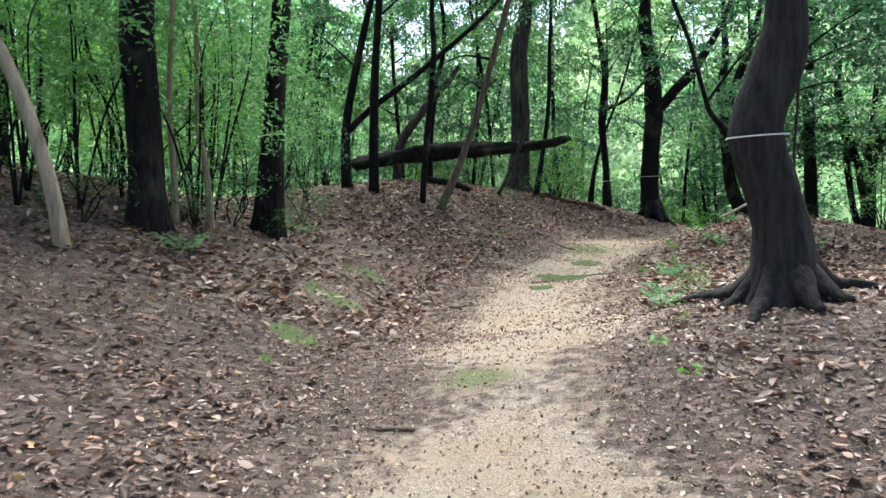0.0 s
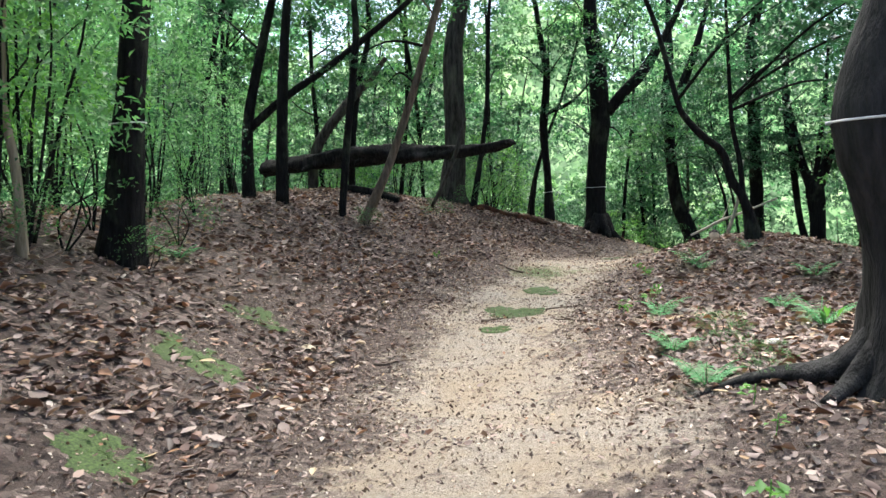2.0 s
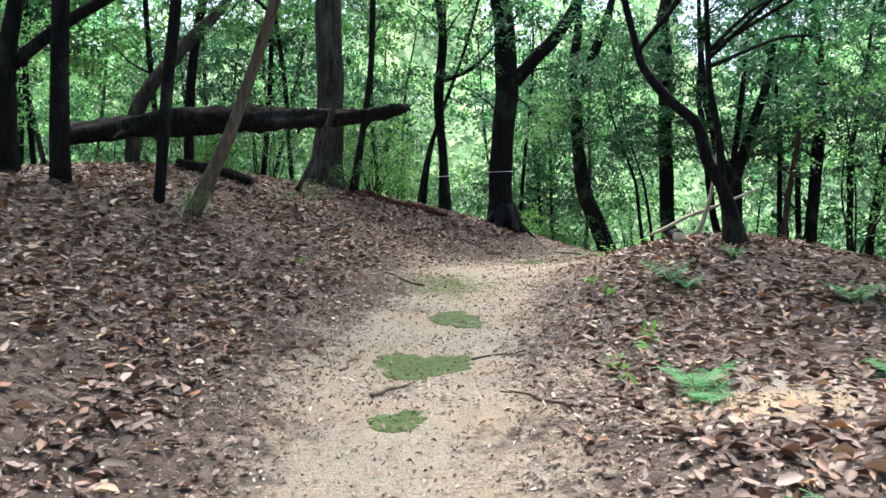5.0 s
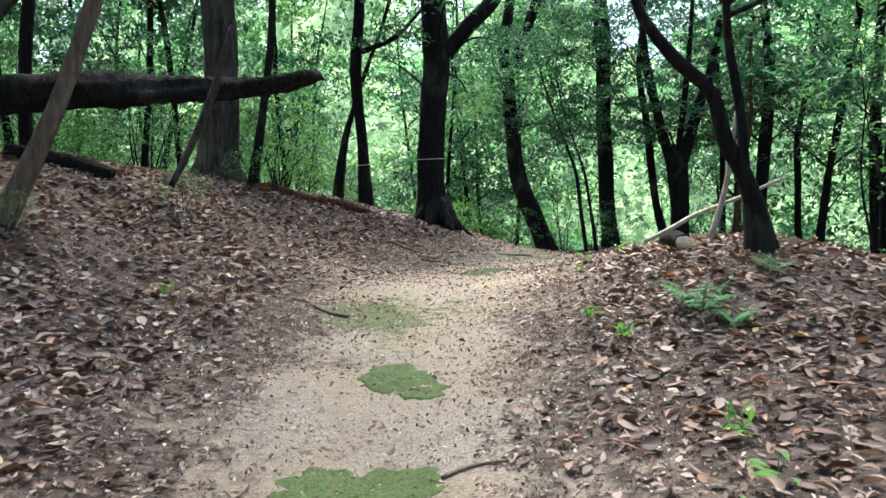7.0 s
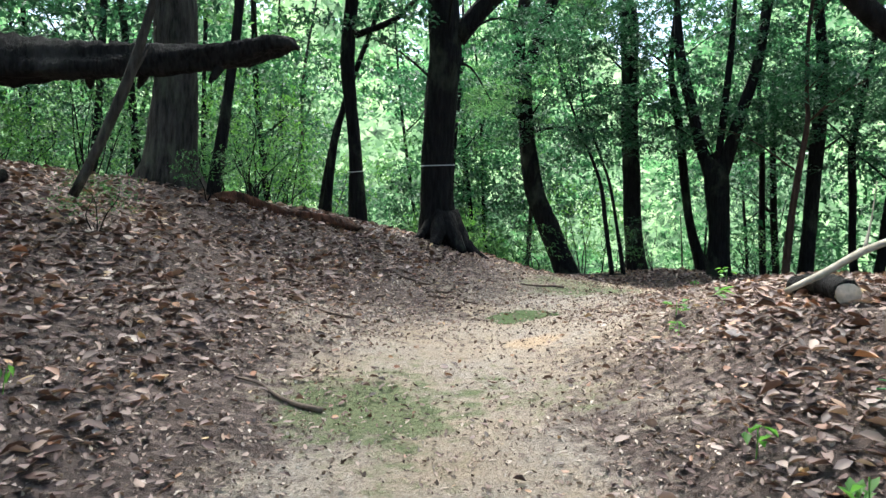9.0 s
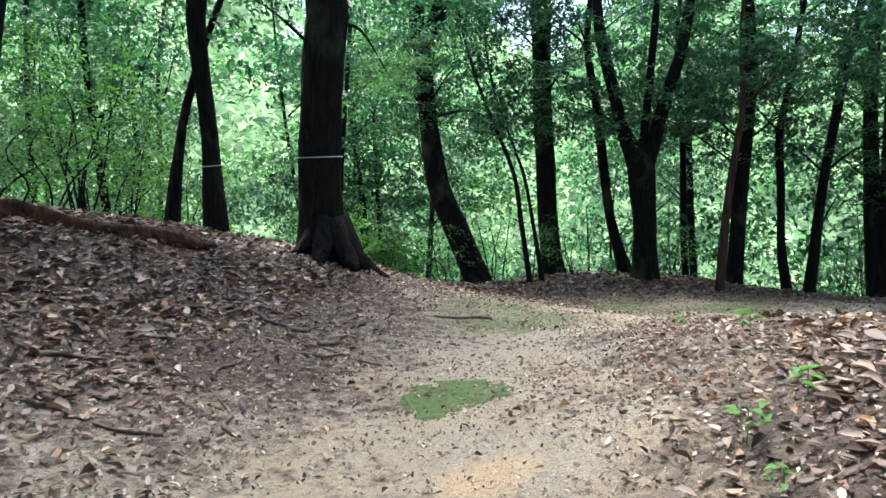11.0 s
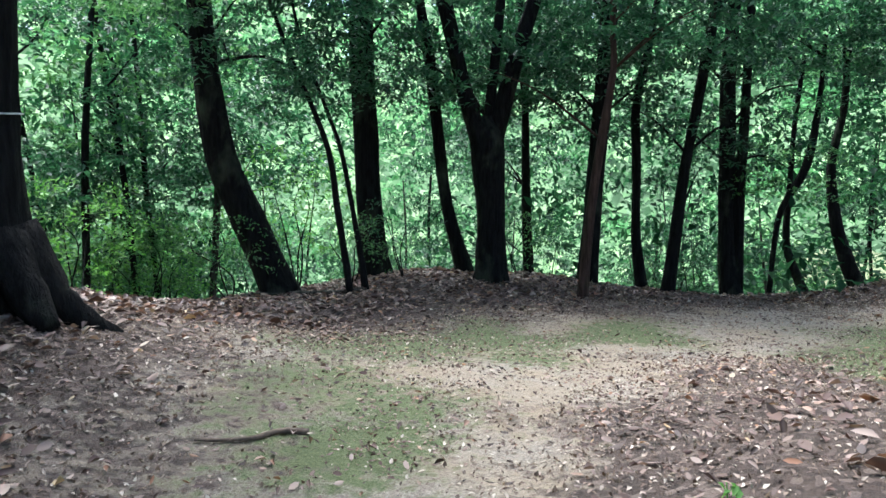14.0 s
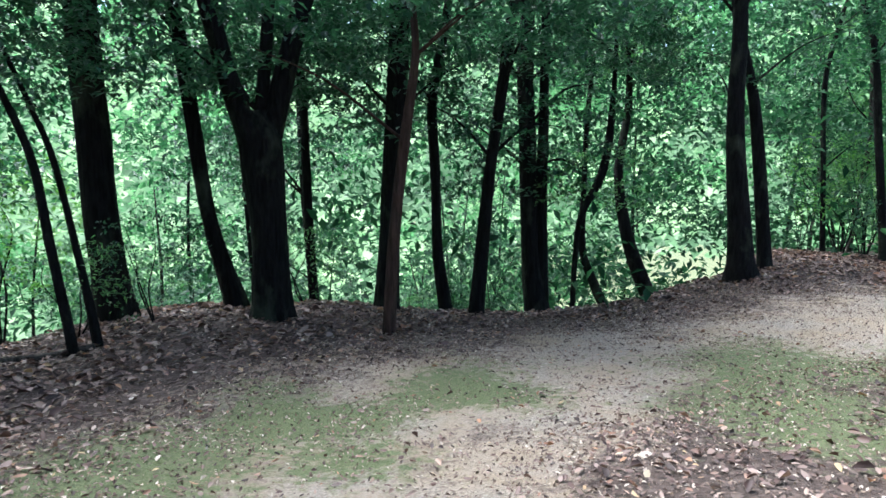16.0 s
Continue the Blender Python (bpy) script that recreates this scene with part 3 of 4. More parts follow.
tree('thin curved dark sapling below the crest', 'dark', [(12.14, 24.97, 0.8, 0.054), (12.05, 25.18, 2.04, 0.042), (11.97, 25.34, 2.84, 0.037), (11.88, 25.53, 3.38, 0.029)], [], None, 6)
tree('thin reddish-brown trunk at the crest', 'red', [(14.53, 22.58, 0.53, 0.092), (14.57, 22.5, 1.96, 0.073), (14.62, 22.39, 3.02, 0.066), (14.68, 22.26, 4.06, 0.054), (14.66, 22.29, 4.73, 0.047)], [], None, 8)
tree('dark tree behind a thin reddish trunk', 'dark', [(16.36, 23.66, 0.25, 0.196), (16.39, 23.58, 1.82, 0.167), (16.43, 23.49, 3.55, 0.156), (16.47, 23.42, 5.24, 0.145)], [], None, 12)
tree('thin dark tree below the crest', 'dark', [(16.94, 25.35, -0.24, 0.1), (16.89, 25.46, 1.94, 0.082), (16.87, 25.49, 3.66, 0.073), (16.85, 25.55, 4.6, 0.065)], [], None, 8)
tree('slim wavy dark tree at the crest', 'dark', [(17.54, 23.09, 0.03, 0.122), (17.46, 23.26, 1.29, 0.097), (17.45, 23.3, 2.7, 0.088), (17.43, 23.34, 3.81, 0.079), (17.5, 23.17, 4.9, 0.071)], [], None, 9)
tree('dark tree leaning along the crest', 'dark', [(17.29, 22.52, 0.05, 0.133), (17.35, 22.4, 1.62, 0.108), (17.4, 22.29, 2.88, 0.099), (17.47, 22.13, 4.03, 0.091), (17.55, 21.96, 5.32, 0.09)], [], None, 10)
tree('dark tree with twin stems at the crest', 'dark', [(19.12, 21.98, -0.16, 0.248), (19.05, 22.13, 0.88, 0.185), (19.02, 22.2, 2.72, 0.152), (18.99, 22.26, 4.21, 0.14), (19.01, 22.23, 5.67, 0.129)], [[(19.15, 21.92, 0.05, 0.114), (19.12, 21.98, 2.21, 0.102), (19.13, 21.96, 3.72, 0.09), (19.14, 21.95, 5.67, 0.079)]], None, 10)
tree('thin crooked sapling at the crest', 'dark', [(19.91, 21.59, -0.19, 0.06), (19.93, 21.55, 1.13, 0.054), (19.98, 21.45, 1.88, 0.063), (20.14, 21.1, 2.72, 0.081), (20.2, 20.96, 3.97, 0.054), (20.22, 20.92, 5.2, 0.04)], [], None, 5)
tree('slanting dark trunk beyond the crest', 'dark', [(22.83, 20.48, -0.38, 0.188), (22.67, 20.82, 0.52, 0.162), (22.53, 21.13, 1.52, 0.124), (22.47, 21.27, 2.75, 0.098)], [], None, 6)
tree('slanting thin trunk beyond the crest', 'dark', [(21.52, 21.25, -0.29, 0.1), (21.4, 21.53, 0.4, 0.09), (21.29, 21.75, 1.11, 0.075)], [], None, 5)
tree('old tree with frayed shaggy bark on the bank', 'dark', [(20.43, 18.65, 0.77, 0.222), (20.38, 18.76, 2.22, 0.18), (20.34, 18.85, 3.7, 0.158), (20.35, 18.83, 5.62, 0.117)], [], None, 11)
tree('dark tree behind a shaggy old tree', 'dark', [(21.45, 18.3, 0.93, 0.137), (21.39, 18.44, 2.72, 0.117), (21.3, 18.64, 4.28, 0.098)], [], None, 10)
tree('curved dark tree bending across the mound', 'dark', [(6.3, 13.8, 1.47, 0.137), (6.17, 13.85, 2.08, 0.079), (5.97, 13.94, 2.49, 0.074), (5.84, 13.99, 2.92, 0.065), (5.55, 14.11, 3.2, 0.065), (5.31, 14.21, 3.5, 0.056), (5.17, 14.26, 3.8, 0.048)], [[(6.14, 13.87, 2.08, 0.053), (6.09, 13.89, 2.74, 0.043), (5.97, 13.93, 3.35, 0.039), (5.94, 13.95, 3.8, 0.035)]], None, 7)
tree('big dark tree with swollen bent trunk and white tape', 'charcoal', [(2.85, 6.0, 0.7, 0.377), (2.83, 6.0, 1.22, 0.263), (2.75, 6.0, 1.69, 0.223), (2.61, 6.0, 2.11, 0.22), (2.62, 6.0, 2.38, 0.201), (2.77, 6.0, 2.85, 0.2), (2.81, 6.0, 3.31, 0.148)], [[(2.87, 6.0, 3.4, 0.014), (2.93, 6.0, 2.62, 0.014), (2.91, 6.0, 2.15, 0.014), (2.91, 6.0, 1.76, 0.014)]], 2.19, 9)
tree('dark trunk at the edge of the shrubs', 'dark', [(-5.49, 9.0, 1.43, 0.084), (-5.46, 9.0, 2.83, 0.077), (-5.44, 9.0, 4.21, 0.071)], [], None, 9)
tree('thin dark trunk among shrubs', 'dark', [(-6.9, 12.5, 1.94, 0.075), (-6.92, 12.5, 3.54, 0.066), (-6.94, 12.5, 5.26, 0.061)], [], None, 9)
tree('dark tree beyond the crest', 'dark', [(19.12, 26.76, -1.75, 0.123), (18.9, 26.93, 2.17, 0.099), (18.82, 26.98, 5.04, 0.086), (18.82, 26.98, 6.46, 0.073)], [], None, 8)
tree('thin leaning tree beside a slim tree', 'dark', [(4.87, 24.39, 1.74, 0.059), (5.01, 24.3, 2.85, 0.048), (5.16, 24.18, 3.66, 0.042), (5.26, 24.11, 3.97, 0.037)], [], None, 6)
tree('thin dark tree behind a fallen trunk on the bank', 'dark', [(-0.36, 19.7, 2.11, 0.089), (-0.33, 19.7, 3.93, 0.079), (-0.19, 19.67, 5.09, 0.074), (0.04, 19.63, 6.24, 0.064)], [], None, 9)
tree('thin dark tree far along the path', 'dark', [(26.75, 17.04, 0.75, 0.065), (26.72, 17.11, 2.78, 0.065), (26.69, 17.17, 4.83, 0.059)], [], None, 8)
tree('dark tree far along the path', 'dark', [(24.78, 15.98, 1.15, 0.094), (24.68, 16.19, 3.35, 0.082), (24.61, 16.34, 5.13, 0.071)], [], None, 9)


def overhang(owner_label, lines):
    """Leafy boughs reaching out from a tree: start, end, crown scale and leaf kind."""
    owner = [o for o in scene.objects if o.get("label") == owner_label][0]
    o = np.array(owner.location)
    for k, (start, end, scale, kind) in enumerate(lines):
        a, b = np.array(start) - o, np.array(end) - o
        bend = (a + b) / 2 + [0, 0, 0.25]
        part_at(owner, "bough", *tube([(*a, 0.03), (*bend, 0.02), (*b, 0.006)], 6, 60 + k, 0.05), BARK["dark"])
        crown_on(owner, end, scale, kind, True)


overhang("curved dark tree bending across the mound", [
    ((5.17, 14.26, 3.8), (5.9, 12.3, 4.9), 1.1, 0), ((5.94, 13.95, 3.8), (7.5, 14.0, 4.6), 1.15, 2), ((5.94, 13.95, 3.8), (8.4, 12.6, 4.9), 1.2, 0),
    ((5.94, 13.95, 3.7), (7.1, 11.4, 5.1), 1.2, 2), ((5.94, 13.95, 3.6), (9.0, 14.8, 4.3), 1.25, 0), ((5.17, 14.26, 3.8), (6.6, 13.0, 5.6), 1.2, 2)])
overhang("leaning black-barked tree at the crest of the slope", [
    ((10.3, 26.1, 4.1), (9.9, 25.0, 3.9), 0.85, 2), ((10.3, 26.1, 4.0), (11.4, 25.1, 3.7), 0.75, 0), ((10.2, 26.2, 4.6), (9.2, 25.6, 4.9), 0.8, 1)])
overhang("straight dark tree below the crest", [((13.3, 26.4, 4.0), (12.5, 25.2, 4.5), 0.9, 0), ((13.3, 26.4, 4.6), (13.6, 25.2, 5.4), 0.95, 2)])
overhang("dark tree leaning along the crest", [((17.4, 22.3, 2.9), (18.3, 21.4, 3.4), 0.8, 0), ((17.45, 22.1, 4.0), (16.6, 21.3, 4.7), 0.9, 2)])
overhang("dark tree with twin stems at the crest", [((19.0, 22.2, 2.7), (19.8, 21.2, 2.6), 0.85, 1), ((19.0, 22.2, 3.5), (19.3, 21.0, 4.2), 0.9, 0)])
overhang("slanting thin brown tree rooted in leaf litter", [((0.9, 15.9, 4.3), (0.3, 16.3, 4.3), 0.45, 1), ((1.1, 15.9, 5.0), (-0.4, 16.2, 4.7), 0.5, 0)])
overhang("large black-barked tree with flared base and white tape", [((6.6, 22.2, 4.8), (7.4, 21.2, 5.0), 0.6, 0), ((6.5, 22.2, 4.5), (7.2, 22.0, 3.9), 0.4, 1)])


# ---------------------------------------------------------------- undergrowth
SHRUBS = []
for k, (mat_s, tall, wide, leaves, size) in enumerate([(DEEP, 2.4, 1.0, 900, 0.1), (GREEN, 3.2, 1.1, 1100, 0.1), (GREEN, 1.6, 1.0, 700, 0.085), (DEEP, 3.8, 1.3, 1200, 0.11), (FRESH, 2.6, 1.2, 900, 0.1), (SAGE, 3.4, 1.0, 1100, 0.1)]):
    r = np.random.default_rng(300 + k)
    stems = []
    for _ in range(3):
        a = r.uniform(0, 6.28)
        e = np.array([math.cos(a), math.sin(a)]) * wide * r.uniform(0.2, 0.7)
        stems.append(tube([(0, 0, -0.1, 0.018), (*(e * 0.5 + r.normal(0, 0.12, 2)), tall * 0.3, 0.015), (*(e * 0.8 + r.normal(0, 0.15, 2)), tall * 0.6, 0.01), (*(e * 1.5), tall * r.uniform(0.75, 1), 0.004)], 5, k, 0.04))
    stem_me = [mesh_from("stem", v, f) for v, f in stems]
    for me in stem_me:
        me.materials.append(BARK["dark"])
    leaf_me = mesh_from("foliage", *leaf_quads(sprays(r, leaves, wide, tall * 0.25, tall * 1.05, 10, 0.4), size, size * 0.42, 0.6, 310 + k), smooth=False)
    leaf_me.materials.append(mat_s)
    SHRUBS.append((stem_me, leaf_me, tall))


def shrub(x, y, k, scale, label="leafy green shrub with thin stems in the undergrowth"):
    stem_me, leaf_me, _ = SHRUBS[k]
    own = new("shrub")
    own.location = (x, y, float(land(x, y)))
    own.rotation_euler = (0, 0, x * 7.3 + y * 3.1)
    own.scale = (scale, scale, scale)
    tagged(own, label, "shrub", "undergrowth shrubs")
    for me in stem_me:
        new("stem", me).parent = own
    new("foliage", leaf_me).parent = own


def scatter_shrubs():
    r = np.random.default_rng(41)
    zones = [  # x from, x to, y from, y to, how many, kinds
        (-9, -4.0, 9.5, 14, 8, (1, 4, 5)), (-10, -2.8, 14.5, 22, 14, (1, 4, 5)), (-3, 6, 24, 30, 26, (1, 2, 3, 4)),
        (4.5, 12, 27, 33, 7, (1, 3, 4)), (11, 20, 26, 33, 13, (0, 1, 3, 4)), (19, 24, 24, 31, 16, (0, 1, 3)),
        (9, 15, 4, 13, 34, (0, 1, 2, 4)), (12, 17, 10, 15, 18, (0, 1, 3)), (-12, -5.5, 4, 9, 9, (1, 2, 5)), (26, 36, 9, 18, 26, (0, 1, 3, 4)), (23.5, 31, 12.5, 16.6, 16, (0, 1, 2)),
    ]
    for x0, x1, y0, y1, n, kinds in zones:
        for _ in range(n):
            x, y = r.uniform(x0, x1), r.uniform(y0, y1)
            if path_side(x, y) > -0.9:
                continue
            shrub(x, y, int(r.choice(kinds)), r.uniform(0.7, 1.15))


scatter_shrubs()
for x, y, k, s in [(-3.95, 7.85, 5, 0.95), (-4.3, 7.3, 5, 0.9), (-4.6, 8.0, 5, 1.1), (-3.05, 8.9, 5, 1.0), (-2.98, 9.3, 5, 0.9), (-3.1, 9.7, 5, 1.05), (-3.9, 8.8, 1, 0.9), (-3.6, 9.4, 4, 0.9), (-2.9, 9.9, 2, 0.7), (-4.9, 7.5, 4, 0.9), (-4.5, 6.9, 4, 0.6), (-4.9, 6.6, 5, 0.7), (-3.1, 11.2, 1, 0.8), (-3.5, 10.5, 4, 0.9), (-4.4, 9.6, 1, 1.0), (-5.2, 8.4, 4, 1.0), (-2.9, 8.7, 2, 0.45), (-3.7, 7.4, 2, 0.5), (-2.3, 11.8, 2, 0.5), (-3.0, 13.0, 1, 0.8), (-2.6, 14.0, 0, 0.7), (8.0, 12.8, 2, 0.8), (8.8, 14.5, 1, 0.9), (9.5, 13.2, 0, 0.9), (7.6, 10.8, 2, 0.7), (10.4, 25.9, 2, 0.8), (12.4, 25.6, 2, 0.7), (13.2, 25.2, 0, 0.6), (16.0, 24.9, 2, 0.8), (3.4, 22.9, 2, 0.7), (1.2, 22.4, 1, 0.6), (2.25, 6.45, 2, 0.16), (2.6, 7.6, 2, 0.2), (1.5, 18.0, 2, 0.35), (2.6, 20.6, 2, 0.4), (0.0, 15.6, 2, 0.25), (-2.2, 10.2, 2, 0.3)]:
    shrub(x, y, k, s)


def pole_trees():
    """Slim trees further back in the wood, each on its own."""
    r = np.random.default_rng(77)
    made = []
    for k in range(3):
        tall = (11, 13, 10)[k]
        own = new("slim_tree")
        pts = [(0, 0, -0.2, 0.1), (0, 0, 0.3, 0.075), (0.15, 0.1, tall * 0.35, 0.065), (-0.1, 0.25, tall * 0.7, 0.05), (0.1, 0.2, tall, 0.02)]
        part_at(own, "trunk", *tube(pts, 8, 500 + k, 0.05), BARK[("dark", "dark", "grey")[k]])
        for n in range(3):
            z, a = (0.18 + 0.2 * n + r.uniform(0, 0.08)) * tall, r.uniform(0, 6.28)
            e = np.array([math.cos(a), math.sin(a)]) * r.uniform(0.8, 1.6)
            part_at(own, "limb", *tube([(0.05, 0.15, z, 0.03), (*(e * 0.5), z + 0.5, 0.022), (*e, z + 1.3, 0.008)], 5, k, 0.04), BARK["dark"])
            crown_on(own, (e[0], e[1], z + 1.2), 1.5, k + n, True)
        tagged(own, "slim dark tree in the wood behind the path", "tree", "slim trees in the wood")
        made.append(own)
    spots = []
    zones = [(-12, 5, 24, 40, 26), (5, 22, 29, 42, 18), (-16, -7, 8, 24, 7), (22, 40, 22, 36, 20), (10, 24, 2, 15, 20), (28, 48, 8, 18, 12)]
    for x0, x1, y0, y1, n in zones:
        for _ in range(n):
            x, y = r.uniform(x0, x1), r.uniform(y0, y1)
            if path_side(x, y) < -1.5:
                spots.append((x, y))
    for i, (x, y) in enumerate(spots):
        m = pose(x, y, float(land(x, y)), r.normal(0, 4), r.normal(0, 4), r.uniform(0, 360))
        if i < 3:
            made[i].matrix_basis = m
        else:
            copy_thing(made[i % 3], m)


pole_trees()


def far_woods():
    """Leafy depth of the wood all round, too far off to tell trees apart."""
    r = np.random.default_rng(5)
    n = 900
    ang = np.where(r.uniform(0, 1, n) < 0.87, r.uniform(-0.55, 2.6, n), r.uniform(0, 2 * np.pi, n))
    dist = r.uniform(24, 60, n)
    stand = r.integers(0, 95, n)
    ang, dist = ang[stand] + r.normal(0, 2.0, n) / dist[stand], dist[stand] + r.normal(0, 2.0, n)
    cx, cy = 7 + np.cos(ang) * dist, 13 + np.sin(ang) * dist
    more = 210
    ang, dist = np.append(ang, r.uniform(-0.15, 0.95, more)), np.append(dist, r.uniform(15, 34, more))
    cx, cy = 7 + np.cos(ang) * dist, 13 + np.sin(ang) * dist
    keep = (path_side(cx, cy) < -1.9) & ((dist > 21) | (0.75 * cx + 0.66 * cy > 30.5))
    cx, cy, dist = cx[keep], cy[keep], dist[keep]
    foot = land(cx, cy) + 0.5
    top = np.maximum(foot + 7, 2.5 + 0.42 * dist)
    foot = np.where((ang[keep] > 0.02) & (ang[keep] < 0.42), np.maximum(foot, -0.2), foot)
    cz = foot + (top - foot) * r.beta(0.95, 1.1, len(cx))
    # boughs: flat drifts of leaves, ragged at the rim
    per = 165
    m = len(cx)
    wide = r.uniform(0.6, 1.8, m)[:, None, None]
    off = r.normal(0, 1, (m, per, 3)) * np.array([1.0, 1.0, 0.42]) * wide
    off[:, :, 2] -= 0.12 * (off[:, :, 0] ** 2 + off[:, :, 1] ** 2) / wide[:, :, 0]
    c = (np.stack([cx, cy, cz], 1)[:, None, :] + off).reshape(-1, 3)
    n = 50000
    ang, dist = r.uniform(-0.6, 2.7, n), r.uniform(56, 74, n)
    bx, by = 7 + np.cos(ang) * dist, 13 + np.sin(ang) * dist
    low = land(bx, by)
    rim = 0.31 + 0.1 * value_noise(ang, 0 * ang, 0.16, 4) + 0.05 * value_noise(ang, 0 * ang, 0.02, 6)
    for at, wide_gap, deep in ((0.94, 0.07, 0.13), (0.0, 0.15, 0.12), (0.5, 0.12, 0.13)):
        rim = rim - deep * np.exp(-((ang - at) / wide_gap) ** 2)
    # the open ground below the crest stays clear of low boughs
    low = np.where((ang > 0.02) & (ang < 0.42), np.maximum(low, -3.6), low)
    back = np.column_stack([bx, by, low + (2.5 + rim * dist - low) * r.uniform(0, 1, n)])
    # the farthest leaves stand facing the wood and close it
    n = 60000
    ang, dist = r.uniform(-0.6, 2.7, n), r.uniform(72, 80, n)
    qx, qy = 7 + np.cos(ang) * dist, 13 + np.sin(ang) * dist
    rim = 0.24 + 0.1 * value_noise(ang, 0 * ang, 0.16, 4) + 0.06 * value_noise(ang, 0 * ang, 0.03, 6)
    for at, wide_gap, deep in ((0.1, 0.13, 0.11), (0.5, 0.1, 0.1), (0.94, 0.06, 0.08), (1.25, 0.05, 0.08)):
        rim = rim - deep * np.exp(-((ang - at) / wide_gap) ** 2)
    low = land(qx, qy)
    low = np.where((ang > 0.02) & (ang < 0.42), np.maximum(low, -3.6), low)
    mid = np.column_stack([qx, qy, low + (2.5 + rim * dist - low) * r.uniform(0, 1, n)])
    size = r.uniform(0.5, 1.2, n)[:, None]
    turn = r.uniform(0, 6.283, n)
    a = np.column_stack([-np.sin(ang), np.cos(ang), 0 * ang]) + r.normal(0, 0.3, (n, 3))
    b = np.array([0, 0, 1.0]) + r.normal(0, 0.3, (n, 3))
    u, w = a * np.cos(turn)[:, None] + b * np.sin(turn)[:, None], b * np.cos(turn)[:, None] - a * np.sin(turn)[:, None]
    i = np.arange(n) * 4
    wall = (np.stack([mid - u * size, mid + w * size * 0.6, mid + u * size, mid - w * size * 0.6], 1).reshape(-1, 3), np.concatenate([np.column_stack([i, i + 1, i + 2]), np.column_stack([i, i + 2, i + 3])]))
    # these leaves give off light themselves, in place of sun on them
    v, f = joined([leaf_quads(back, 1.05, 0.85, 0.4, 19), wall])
    thing("backdrop", mesh_from("backdrop", v, f, smooth=False), DISTANCE, "leafy backdrop of the surrounding wood, glowing green", "woods", kind="structure")
    # nearer boughs take the shade-coloured leaves, farther ones the sun-coloured
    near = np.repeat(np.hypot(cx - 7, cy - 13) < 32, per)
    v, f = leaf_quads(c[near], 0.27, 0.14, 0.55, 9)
    thing("shaded_boughs", mesh_from("shaded_boughs", v, f, smooth=False), SHADE_GREEN, "leafy boughs with shade put into their dark green, against brighter woods", "woods", kind="stuff")
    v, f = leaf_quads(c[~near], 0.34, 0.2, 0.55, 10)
    thing("sunlit_boughs", mesh_from("sunlit_boughs", v, f, smooth=False), SUN_GREEN, "green boughs deep in the wood, coloured as if sunlit", "woods", kind="stuff")


far_woods()


# ---------------------------------------------------------------- leaf litter
BARE = [(3.4, 9.65, 0.55), (-1.28, 8.33, 0.45), (-1.28, 7.9, 0.4), (-1.2, 8.8, 0.4), (-1.08, 9.9, 0.35), (-1.3, 6.4, 0.3), (8.6, 16.9, 1.4), (10.6, 17.0, 1.7), (13.0, 16.8, 1.7), (7.2, 18.2, 0.7)]  # where few leaves lie


